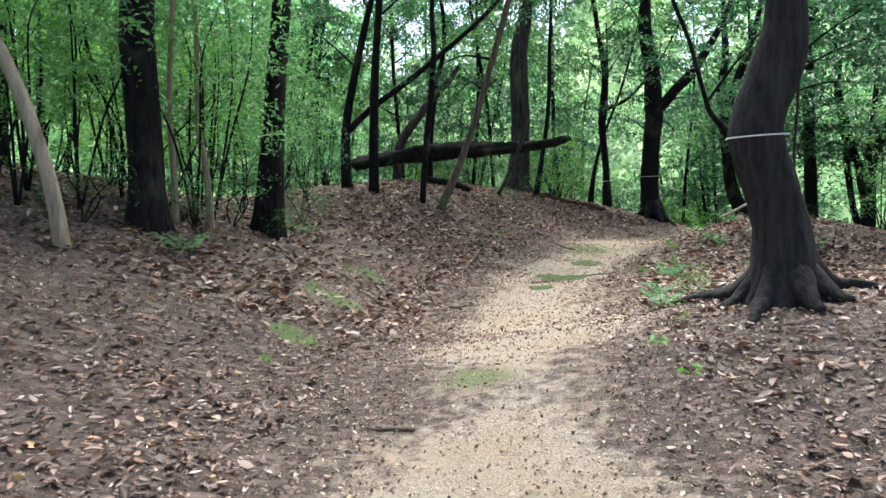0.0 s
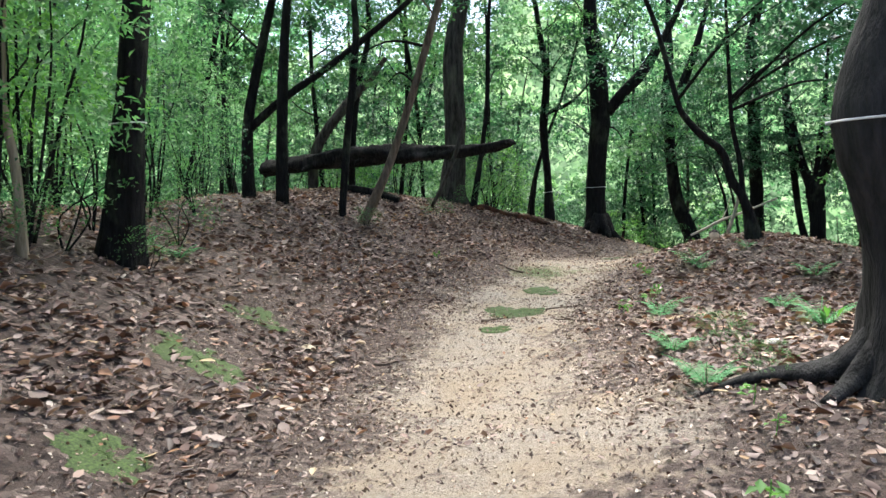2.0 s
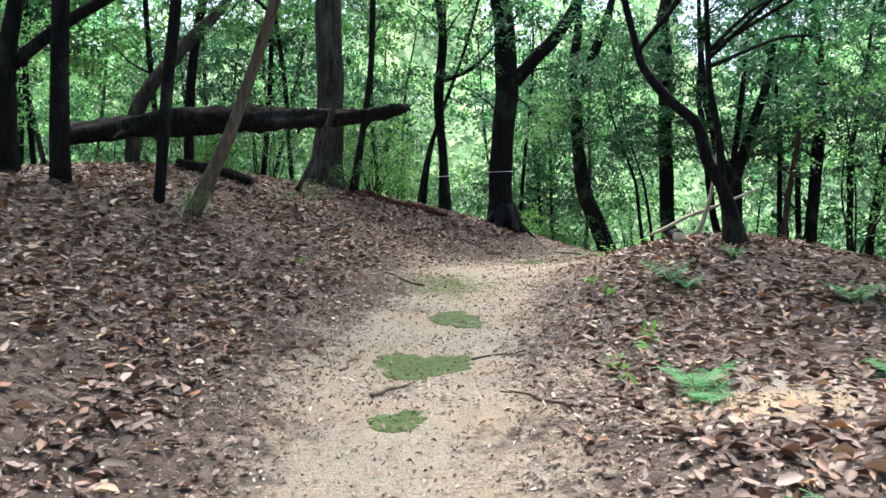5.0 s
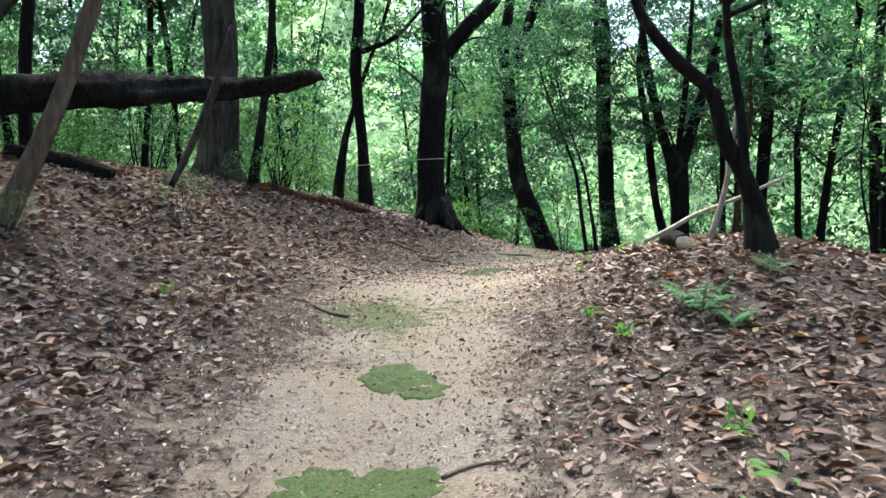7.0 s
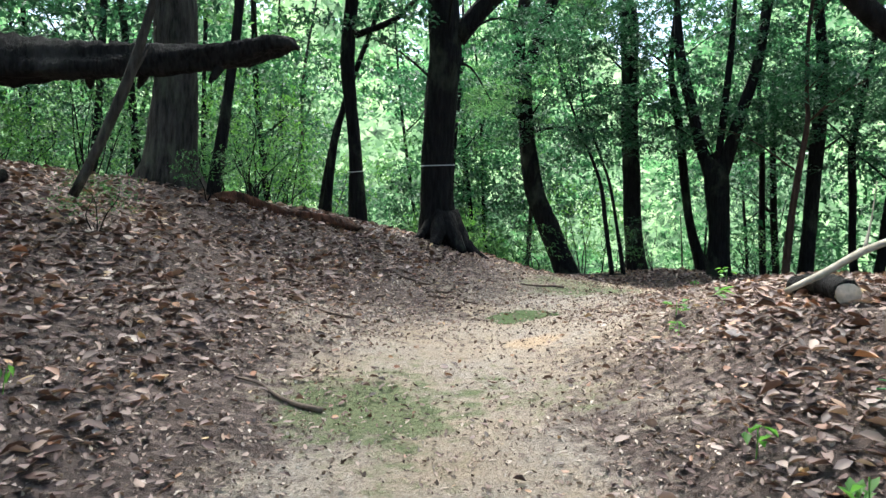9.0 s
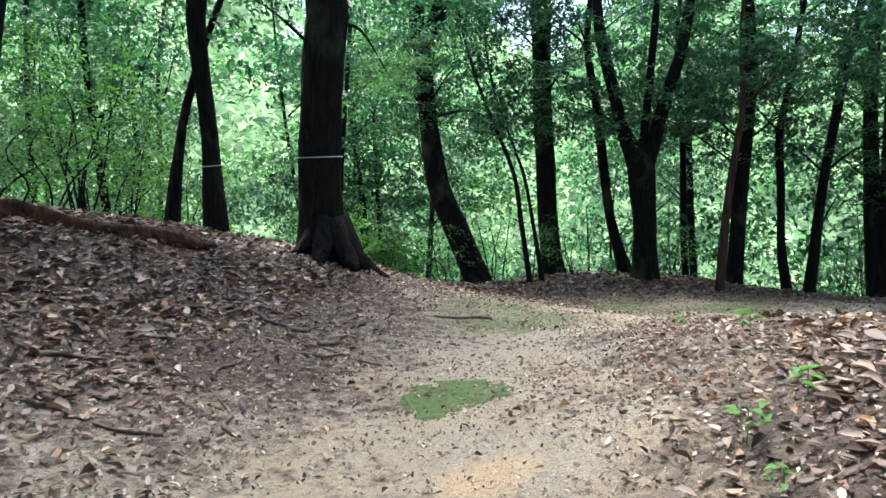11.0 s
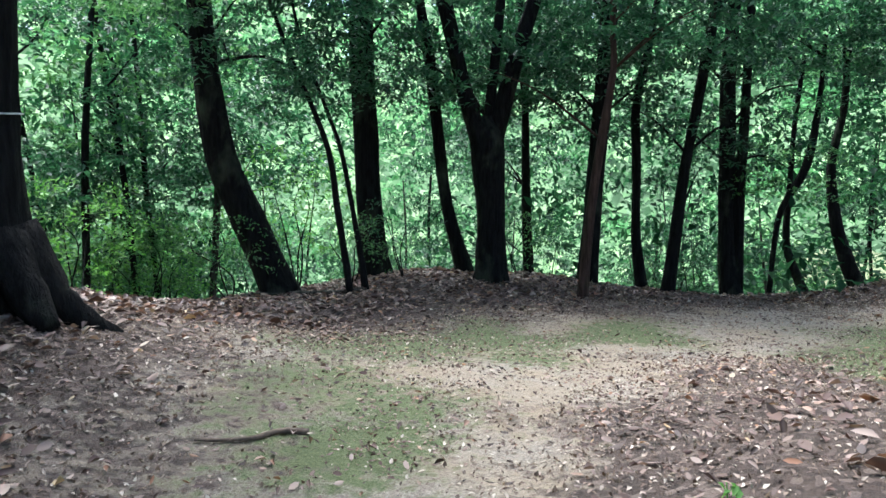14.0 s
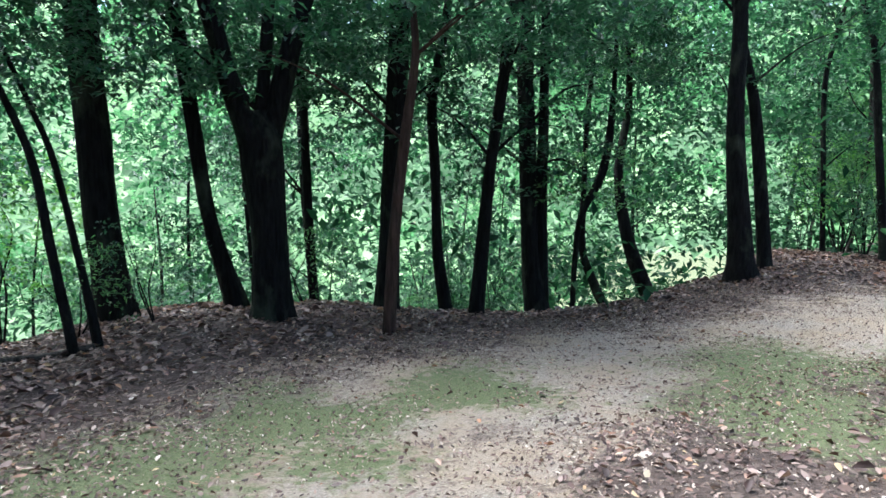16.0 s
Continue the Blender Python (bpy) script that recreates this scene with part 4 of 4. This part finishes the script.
def litter():
    r = np.random.default_rng(11)
    n = 400000
    x, y = r.uniform(-9, 28, n), r.uniform(0.5, 26.5, n)
    side = path_side(x, y)
    reach = np.abs(side - 1)
    p = np.where(side > 0.25, 0.3 + 0.2 * value_noise(x, y, 0.6, 31), np.where(side > -0.35, 0.55 + 0.25 * value_noise(x, y, 0.5, 32), 1.0)) * np.clip(1.4 - 0.13 * reach, 0.2, 1)
    p *= np.clip(0.85 + 0.5 * value_noise(x, y, 0.8, 8), 0.25, 1)
    p *= np.where((y < 6.5) & (x < 1), 0.7 + 0.3 * value_noise(x, y, 1.1, 21), 1)
    for bx, by, br in BARE:
        p *= 1 - 0.8 * np.exp(-(((x - bx) ** 2 + (y - by) ** 2) / (br * br)) ** 2)
    keep = r.uniform(0, 1, n) < p
    x, y = x[keep], y[keep]
    n = len(x)
    side = path_side(x, y)
    L = (np.minimum(r.gamma(6, 0.012, n), 0.14) * np.where(y < 6.5, 0.72, 1) * np.where(side > 0.1, 0.5, np.where(side > -0.5, 0.7, 1)))[:, None]
    W = L * r.uniform(0.34, 0.6, n)[:, None]
    yaw, tilt, roll = r.uniform(0, 6.283, n), r.normal(0, 0.25, n), r.normal(0, 0.35, n)
    u = np.column_stack([np.cos(yaw) * np.cos(tilt), np.sin(yaw) * np.cos(tilt), np.sin(tilt)])
    s = np.column_stack([-np.sin(yaw) * np.cos(roll), np.cos(yaw) * np.cos(roll), np.sin(roll)])
    k = np.cross(u, s)
    c = np.column_stack([x, y, land(x, y) + 0.01 + r.uniform(0, 0.025, n)])
    curl = r.normal(0.08, 0.17, n)[:, None] * L
    near = np.abs(path_side(x, y) - 1) < 6
    q = [a[near] for a in (c, u, s, k, L, W, curl)]
    pc, pu, ps, pk, pL, pW, pk2 = q
    ring = [pc - pu * pL * 0.5, pc - pu * pL * 0.18 + ps * pW * 0.46 + pk * pk2, pc + pu * pL * 0.2 + ps * pW * 0.42 + pk * pk2 * 0.9, pc + pu * pL * 0.5 + pk * pk2 * 0.4, pc + pu * pL * 0.2 - ps * pW * 0.42 + pk * pk2 * 0.9, pc - pu * pL * 0.18 - ps * pW * 0.46 + pk * pk2]
    i = np.arange(len(pc)) * 6
    close = (np.stack(ring, 1).reshape(-1, 3), np.concatenate([np.column_stack([i, i + a, i + e]) for a, e in ((1, 2), (2, 3), (3, 4), (4, 5))]))
    c, u, s, k, L, W, curl = [a[~near] for a in (c, u, s, k, L, W, curl)]
    i = np.arange(len(c)) * 4
    far = (np.stack([c - u * L / 2, c + s * W / 2 + k * curl, c + u * L / 2, c - s * W / 2 + k * curl], 1).reshape(-1, 3), np.concatenate([np.column_stack([i, i + 1, i + 2]), np.column_stack([i, i + 2, i + 3])]))
    verts, tris = joined([close, far])
    thing("leaf_litter", mesh_from("leaf_litter", verts, tris, smooth=False), DRY, "dry brown and tan fallen leaves covering the ground", "fallen leaves", kind="stuff")
    n = 420000
    x, y = r.uniform(-5, 20, n), r.uniform(0.5, 23, n)
    side = path_side(x, y)
    keep = ((side > -2.2) | ((y < 6.5) & (x < 1))) & (r.uniform(0, 1, n) < np.where(side > 0.3, 0.4 + 0.35 * value_noise(x, y, 0.7, 33), np.where(side > -1.2, 0.9, 0.45)))
    for bx, by, br in DARK_SOIL:
        keep &= r.uniform(0, 1, n) > 0.5 * np.exp(-(((x - bx) ** 2 + (y - by) ** 2) / (br * br)) ** 2)
    x, y = x[keep], y[keep]
    c = np.column_stack([x, y, land(x, y) + 0.006])
    pieces = [leaf_quads(c[a::3], size, size * 0.5, 0.85, 12 + a) for a, size in ((0, 0.017), (1, 0.026), (2, 0.04))]
    v, f = joined(pieces)
    thing("leaf_crumbs", mesh_from("leaf_crumbs", v, f, smooth=False), GRIT, "small crumbled leaves and bark on the sandy path", "leaf crumbs", kind="stuff")


litter()


# ---------------------------------------------------------------- fallen wood
def log(label, pts, kind, cut=False, name="fallen_log", ends=True):
    x, y, z, _ = pts[0]
    own = new(name)
    own.location = (x, y, z)
    tagged(own, label, "log")
    part_at(own, "bark", *tube([(a - x, b - y, c - z, d) for a, b, c, d in pts], 18, len(label), 0.19 if len(pts) > 6 else 0.1, steps=10), BARK[kind])
    if len(pts) > 6:
        r = np.random.default_rng(8)
        for k in range(len(pts) - 3):
            p = np.array(pts[k + 1])
            e = p[:3] - pts[0][:3]
            w = np.array([r.normal(0, 0.5), r.normal(0, 0.6), r.choice([-1, 1]) * 0.7])
            w *= p[3] * r.uniform(1.6, 2.6) / np.linalg.norm(w)
            part_at(own, "stub", *tube([(*e, p[3] * 0.4), (*(e + w * 0.7), p[3] * 0.3), (*(e + w), p[3] * 0.12)], 7, k, 0.15), BARK[kind])
    if cut:
        p, q = np.array(pts[-1]), np.array(pts[-2])
        w = (p - q)[:3] / np.linalg.norm((p - q)[:3])
        e = p[:3] - pts[0][:3]
        part_at(own, "sawn_end", *tube([(*(e - w * 0.02), p[3] * 0.92), (*(e + w * 0.008), p[3] * 0.9)], 14, 5, 0.05), CUT, "pale sawn end")
    return own


def branch(label, pts):
    x, y, z, _ = pts[0]
    own = new("dead_branch")
    own.location = (x, y, z)
    tagged(own, label, "branch")
    part_at(own, "stem", *tube([(a - x, b - y, c - z, d) for a, b, c, d in pts], 8, len(label), 0.06), PALE_STICK if "pale" in label else BARK["grey"])
    a, b = np.array(pts[2][:3]), np.array(pts[3][:3])
    s = a - [x, y, z]
    part_at(own, "side_twig", *tube([(*s, pts[2][3] * 0.6), (*(s + [0.12, 0.05, 0.2]), 0.006), (*(s + [0.2, 0.08, 0.45]), 0.003)], 5, 4, 0.05), PALE_STICK if "pale" in label else BARK["grey"])


def stick(x, y, length, yaw, thick=0.012, material=None, label="crooked dead stick lying on the ground"):
    own = new("stick")
    z = float(land(x, y))
    own.location = (x, y, z)
    tagged(own, label, "stick", "fallen sticks")
    pts = []
    for f in np.linspace(-0.5, 0.5, 5):
        px, py = x + math.cos(yaw) * length * f, y + math.sin(yaw) * length * f
        wob = 0.05 * length * math.sin(f * 9 + x)
        px, py = px - math.sin(yaw) * wob, py + math.cos(yaw) * wob
        pts.append((px - x, py - y, float(land(px, py)) - z + thick * 0.8, thick * (1 - 0.6 * (f + 0.5))))
    part_at(own, "twig", *tube(pts, 6, int(x * 10) + 50, 0.1), material or STICK_WOOD)
    f = 0.15
    px, py = math.cos(yaw) * length * f, math.sin(yaw) * length * f
    part_at(own, "side_twig", *tube([(px, py, thick, thick * 0.5), (px + 0.18 * length * math.cos(yaw + 0.8), py + 0.18 * length * math.sin(yaw + 0.8), thick * 2, 0.003)], 5, 3, 0.1), material or STICK_WOOD)


log('long dead trunk lying propped across the bank', [(-2.39, 19.87, 3.04, 0.209), (-1.17, 19.38, 3.17, 0.197), (0.05, 18.88, 3.3, 0.191), (0.77, 18.59, 3.3, 0.173), (1.44, 18.32, 3.31, 0.149), (1.94, 18.12, 3.34, 0.137), (2.55, 17.88, 3.38, 0.125), (2.99, 17.7, 3.48, 0.089), (3.13, 17.64, 3.45, 0.018)], 'deadwood')
log('short dark log lying in leaf litter', [(x, y, float(land(x, y)) + 0.07, r) for x, y, r in [(-0.5, 19.15, 0.09), (-0.1, 19.0, 0.1), (0.3, 18.87, 0.1), (0.7, 18.72, 0.085)]], 'dark')
log("broken grey snag leaning behind the fallen trunk", [(-1.25, 19.5, float(land(-1.25, 19.5)) - 0.1, 0.13), (-1.15, 19.45, 3.5, 0.12), (-0.5, 19.4, 4.45, 0.1), (0.1, 19.4, 5.15, 0.08), (0.42, 19.4, 5.6, 0.05)], "grey", name="snag")
branch('bare pale dead branch lying over the mound', [(5.59, 14.59, 1.55, 0.02), (5.83, 14.49, 1.68, 0.025), (6.05, 14.41, 1.81, 0.025), (6.42, 14.26, 1.97, 0.02), (6.86, 14.08, 2.18, 0.016)])
branch('bare pale dead stick leaning on the mound', [(6.06, 14.21, 1.59, 0.031), (6.14, 14.18, 1.86, 0.029), (6.21, 14.16, 2.17, 0.024), (6.24, 14.14, 2.52, 0.02), (6.28, 14.13, 2.82, 0.015)])
branch('thin leafless sapling slanting over the bank', [(1.35, 17.62, 2.12, 0.036), (1.56, 17.54, 2.55, 0.041), (1.76, 17.45, 3.04, 0.044), (1.87, 17.41, 3.39, 0.038), (2.02, 17.35, 3.93, 0.027)])
log("rotten reddish-brown log half sunk in leaf litter", [(x, y, float(land(x, y)) + h, r) for x, y, h, r in [(2.7, 20.75, 0.0, 0.06), (2.95, 20.82, 0.03, 0.1), (3.25, 20.9, 0.02, 0.09), (3.6, 21.02, 0.01, 0.08), (4.0, 21.12, 0.02, 0.1), (4.4, 21.2, 0.03, 0.11), (4.65, 21.27, 0.01, 0.09), (4.78, 21.31, 0.02, 0.06)]], "rotten")
log("cut log with a pale sawn end on the mound", [(6.3, 15.1, float(land(6.3, 15.1)) + 0.06, 0.085), (6.1, 14.75, float(land(6.1, 14.75)) + 0.07, 0.09), (5.93, 14.42, float(land(5.93, 14.42)) + 0.07, 0.085)], "dark", True)
log("low weathered timber edging along the crest", [(x, y, float(land(x, y)) + 0.02, 0.045) for x, y in [(10.4, 25.95), (10.8, 25.62), (11.2, 25.3), (11.6, 25.0), (12.0, 24.85)]], "grey", name="timber_edging")


def roots(owner_label, kind, lines):
    owner = [o for o in scene.objects if o.get("label") == owner_label][0]
    x, y, z = owner.location
    for k, line in enumerate(lines):
        pts = [(a - x, b - y, float(land(a, b)) + lift - z, r) for a, b, lift, r in line]
        part_at(owner, "root", *tube(pts, 9, 40 + k, 0.16), BARK[kind])


roots("big dark tree with swollen bent trunk and white tape", "charcoal", [
    [(2.74, 6.04, 0.3, 0.11), (2.52, 6.2, 0.07, 0.085), (2.28, 6.4, 0.05, 0.04), (2.06, 6.54, 0.015, 0.025), (1.85, 6.55, -0.01, 0.012)],
    [(2.74, 5.94, 0.3, 0.11), (2.55, 5.72, 0.06, 0.085), (2.4, 5.5, 0.03, 0.05), (2.25, 5.3, -0.02, 0.03)],
    [(2.84, 5.86, 0.3, 0.12), (2.85, 5.6, 0.06, 0.09), (2.88, 5.45, 0.0, 0.05)],
    [(2.92, 5.9, 0.28, 0.11), (3.08, 5.7, 0.05, 0.085), (3.2, 5.58, 0.0, 0.045)],
    [(2.97, 6.0, 0.28, 0.11), (3.22, 6.0, 0.05, 0.075), (3.5, 6.05, 0.02, 0.05), (3.75, 6.0, -0.02, 0.03)],
    [(2.9, 6.1, 0.26, 0.11), (3.1, 6.35, 0.08, 0.08), (3.2, 6.6, 0.0, 0.04)],
    [(2.72, 6.0, 0.3, 0.1), (2.48, 5.98, 0.08, 0.06), (2.28, 5.92, 0.0, 0.03)],
])
roots("large black-barked tree with flared base and white tape", "dark", [
    [(6.5, 22.15, 0.55, 0.16), (6.68, 22.02, 0.2, 0.15), (6.88, 21.92, 0.05, 0.1), (7.1, 21.85, -0.04, 0.05)],
    [(6.45, 22.1, 0.5, 0.16), (6.5, 21.88, 0.18, 0.15), (6.56, 21.66, 0.0, 0.08)],
    [(6.38, 22.1, 0.5, 0.15), (6.22, 21.9, 0.16, 0.13), (6.08, 21.72, -0.02, 0.07)],
    [(6.36, 22.18, 0.45, 0.15), (6.1, 22.12, 0.12, 0.11), (5.9, 22.05, -0.03, 0.05)],
])



# ---------------------------------------------------------------- moss, ferns, seedlings
def moss_patch(x, y, rx, ry, yaw, seed, lift=0.013):
    r = np.random.default_rng(seed)
    n, rings = 64, 16
    ang = np.arange(n) * 2 * np.pi / n
    edge = 1 + 0.07 * np.sin(2 * ang + r.uniform(0, 6)) + 0.1 * np.sin(3 * ang + r.uniform(0, 6)) + 0.04 * np.sin(5 * ang + r.uniform(0, 6)) + 0.03 * np.sin(13 * ang + r.uniform(0, 6)) + r.normal(0, 0.05, n)
    rows = []
    for k in range(rings + 1):
        f = k / rings
        a, b = np.cos(ang) * rx * edge * f, np.sin(ang) * ry * edge * f
        px, py = x + a * math.cos(yaw) - b * math.sin(yaw), y + a * math.sin(yaw) + b * math.cos(yaw)
        rows.append(np.column_stack([px - x, py - y, land(px, py) + lift - 0.012 * f ** 3 - 0.02 * (f == 1) + 0.01 * value_noise(px, py, 0.09, seed) + r.normal(0, 0.0025, n)]))
    v = np.concatenate(rows)
    z = float(land(x, y))
    v[:, 2] -= z
    s = np.arange(n)
    e = (s + 1) % n
    quads = np.concatenate([np.column_stack([s + k * n, e + k * n, e + (k + 1) * n, s + (k + 1) * n]) for k in range(rings)])
    me = mesh_from("moss_patch", v, quads)
    ob = thing("moss_patch", me, MOSS_MAT, "flat green moss patch on the path", "moss", "moss patches")
    ob.location = (x, y, z)


def frond(length, droop, seed):
    """A fern frond along +x: an arching stalk with paired leaflets."""
    r = np.random.default_rng(seed)
    t = np.linspace(0, 1, 9)
    line = np.column_stack([t * length * 0.92, 0 * t, length * (1.15 * t - droop * t * t), 0.004 * (1 - 0.7 * t)])
    pieces = [tube(line, 4, seed, 0.02, steps=1)]
    verts, tris = [], []
    for f in np.linspace(0.16, 0.98, 15):
        p = np.array([np.interp(f, t, line[:, k]) for k in range(3)])
        w = length * 0.3 * math.sin(min(1, f * 0.95 + 0.2) * math.pi) ** 0.8 + 0.008
        for sgn in (-1, 1):
            d = np.array([0.45, sgn * 1.0, -0.12 + r.normal(0, 0.08)])
            d /= np.linalg.norm(d)
            # leaflets along both edges of each side stalk, shorter towards its tip
            for g in np.linspace(0.12, 0.95, 6):
                b = p + d * w * g
                for way in (-1, 1):
                    e = d * 0.55 + way * np.array([0.85, -sgn * 0.3, 0.0])
                    e *= w * (0.3 - 0.2 * g) / np.linalg.norm(e)
                    q = d * w * 0.075
                    k = len(verts)
                    verts += [b - q, b + e * 0.55 + q * 0.2 - q, b + e, b + e * 0.5 + q * 1.3]
                    tris += [(k, k + 1, k + 2), (k, k + 2, k + 3)]
    return pieces[0], (np.array(verts), np.array(tris))


def fern(x, y, size, count, seed):
    own = new("fern")
    own.location = (x, y, float(land(x, y)) - 0.01)
    tagged(own, "green fern with feathery fronds growing in leaf litter", "fern", "ferns")
    r = np.random.default_rng(seed)
    for k in range(count):
        stalk, leaflets = frond(size * r.uniform(0.75, 1.15), r.uniform(0.45, 0.8), seed * 10 + k)
        v, f = joined([stalk, leaflets])
        ob = part_at(own, "frond", v, f, FERN_GREEN)
        ob.rotation_euler = (0, 0, k * 6.283 / count + r.normal(0, 0.25))


def seedling(x, y, size, seed):
    own = new("seedling")
    own.location = (x, y, float(land(x, y)))
    tagged(own, "small bright green seedling in leaf litter", "seedling", "seedlings")
    r = np.random.default_rng(seed)
    part_at(own, "stem", *tube([(0, 0, -0.02, 0.003), (0.01, 0, size * 0.5, 0.003), (0.02, 0.01, size, 0.002)], 4, seed, 0.02), FRESH)
    n = int(r.integers(5, 9))
    a = r.uniform(0, 6.28, n)
    c = np.column_stack([np.cos(a) * size * 0.45, np.sin(a) * size * 0.45, size * r.uniform(0.5, 1.05, n)])
    for p in c:
        yaw = math.atan2(p[1], p[0])
        v, f = leaf_quads(np.array([[0.0, 0, 0]]), size * 0.62, size * 0.3, 0.9, seed)
        ob = part_at(own, "leaf", v, f, FRESH)
        ob.location, ob.rotation_euler = p, (0, 0, yaw + r.normal(0, 1))


for k, (x, y, rx, ry) in enumerate([(1.93, 11.98, 0.42, 0.36), (2.67, 13.44, 0.26, 0.42), (1.45, 10.55, 0.2, 0.16), (5.25, 17.37, 0.42, 0.34), (-1.28, 8.33, 0.3, 0.65), (-1.08, 9.9, 0.25, 0.35), (-1.3, 6.4, 0.25, 0.3)]):
    moss_patch(x, y, rx, ry, 0.2 * k, 700 + k, 0.013 if k < 4 else 0.006)
for k, (x, y, s) in enumerate([(4.9, 13.02, 0.4), (5.93, 13.32, 0.26), (3.18, 10.1, 0.3), (6.0, 11.7, 0.4), (4.34, 9.72, 0.3), (3.81, 8.27, 0.42), (2.06, 6.74, 0.26), (2.5, 8.2, 0.26), (-2.5, 10.74, 0.35), (-2.1, 11.0, 0.3), (4.9, 12.7, 0.25), (-2.75, 7.63, 0.35), (3.05, 9.8, 0.22)]):
    fern(x, y, s, 6, 800 + k)
for k, (x, y) in enumerate([(1.9, 5.72), (1.55, 5.18), (3.51, 7.11), (5.47, 15.46), (5.21, 15.13), (6.01, 15.54), (3.66, 11.38), (3.38, 10.91), (4.18, 13.01), (1.22, 15.21), (4.22, 13.5), (4.19, 12.97), (3.63, 11.36), (2.82, 10.27), (3.02, 10.73), (7.02, 16.56), (7.58, 17.61), (1.99, 6.08), (1.57, 4.56), (3.77, 8.06), (-1.35, 5.49)]):
    seedling(x, y, 0.1 + 0.02 * (k % 4), 900 + k)
for k, (x, y, s) in enumerate([(2.63, 12.01, 0.5), (2.37, 10.49, 0.8), (1.53, 11.23, 0.4), (3.18, 17.46, 0.8), (3.91, 17.52, 0.6), (4.97, 18.67, 0.4), (5.05, 18.78, 0.9), (4.2, 18.45, 0.7), (6.97, 19.9, 0.6), (0.16, 8.82, 0.4), (0.27, 9.41, 0.4), (2.57, 15.48, 0.6), (1.37, 11.98, 0.5), (-0.32, 4.3, 0.3)]):
    stick(x, y, s, (k * 1.9) % 3.1, 0.012 + 0.004 * (k % 3))


def stone(x, y, size):
    r = np.random.default_rng(61)
    u, w = np.meshgrid(np.linspace(0, 2 * np.pi, 13)[:-1], np.linspace(-1.35, 1.35, 7))
    u, w = u.ravel(), w.ravel()
    k = size * (1 + r.normal(0, 0.06, len(u)))
    v = np.column_stack([np.cos(u) * np.cos(w) * k * 1.25, np.sin(u) * np.cos(w) * k, np.sin(w) * k * 0.6])
    a = (np.arange(6)[:, None] * 12 + np.arange(12)[None, :]).ravel()
    b = (np.arange(6)[:, None] * 12 + (np.arange(12)[None, :] + 1) % 12).ravel()
    ob = thing("stone", mesh_from("stone", v, np.column_stack([a, b, b + 12, a + 12])), PALE_STONE, "small pale rounded stone among fallen leaves", "stone")
    ob.location = (x, y, float(land(x, y)) + size * 0.35)


stone(2.92, 7.44, 0.055)
for x, y, length, yaw, thick in [(5.19, 19.08, 0.45, 0.67, 0.022), (4.8, 19.5, 0.5, -1.0, 0.025), (5.04, 19.34, 0.4, 0.5, 0.024), (3.24, 18.36, 0.4, 0.1, 0.02), (4.6, 19.75, 0.45, 0.9, 0.018), (4.95, 19.75, 0.35, -0.4, 0.018)]:
    stick(x, y, length, yaw, thick, None, "dark bare root or stick lying at the foot of the bank")
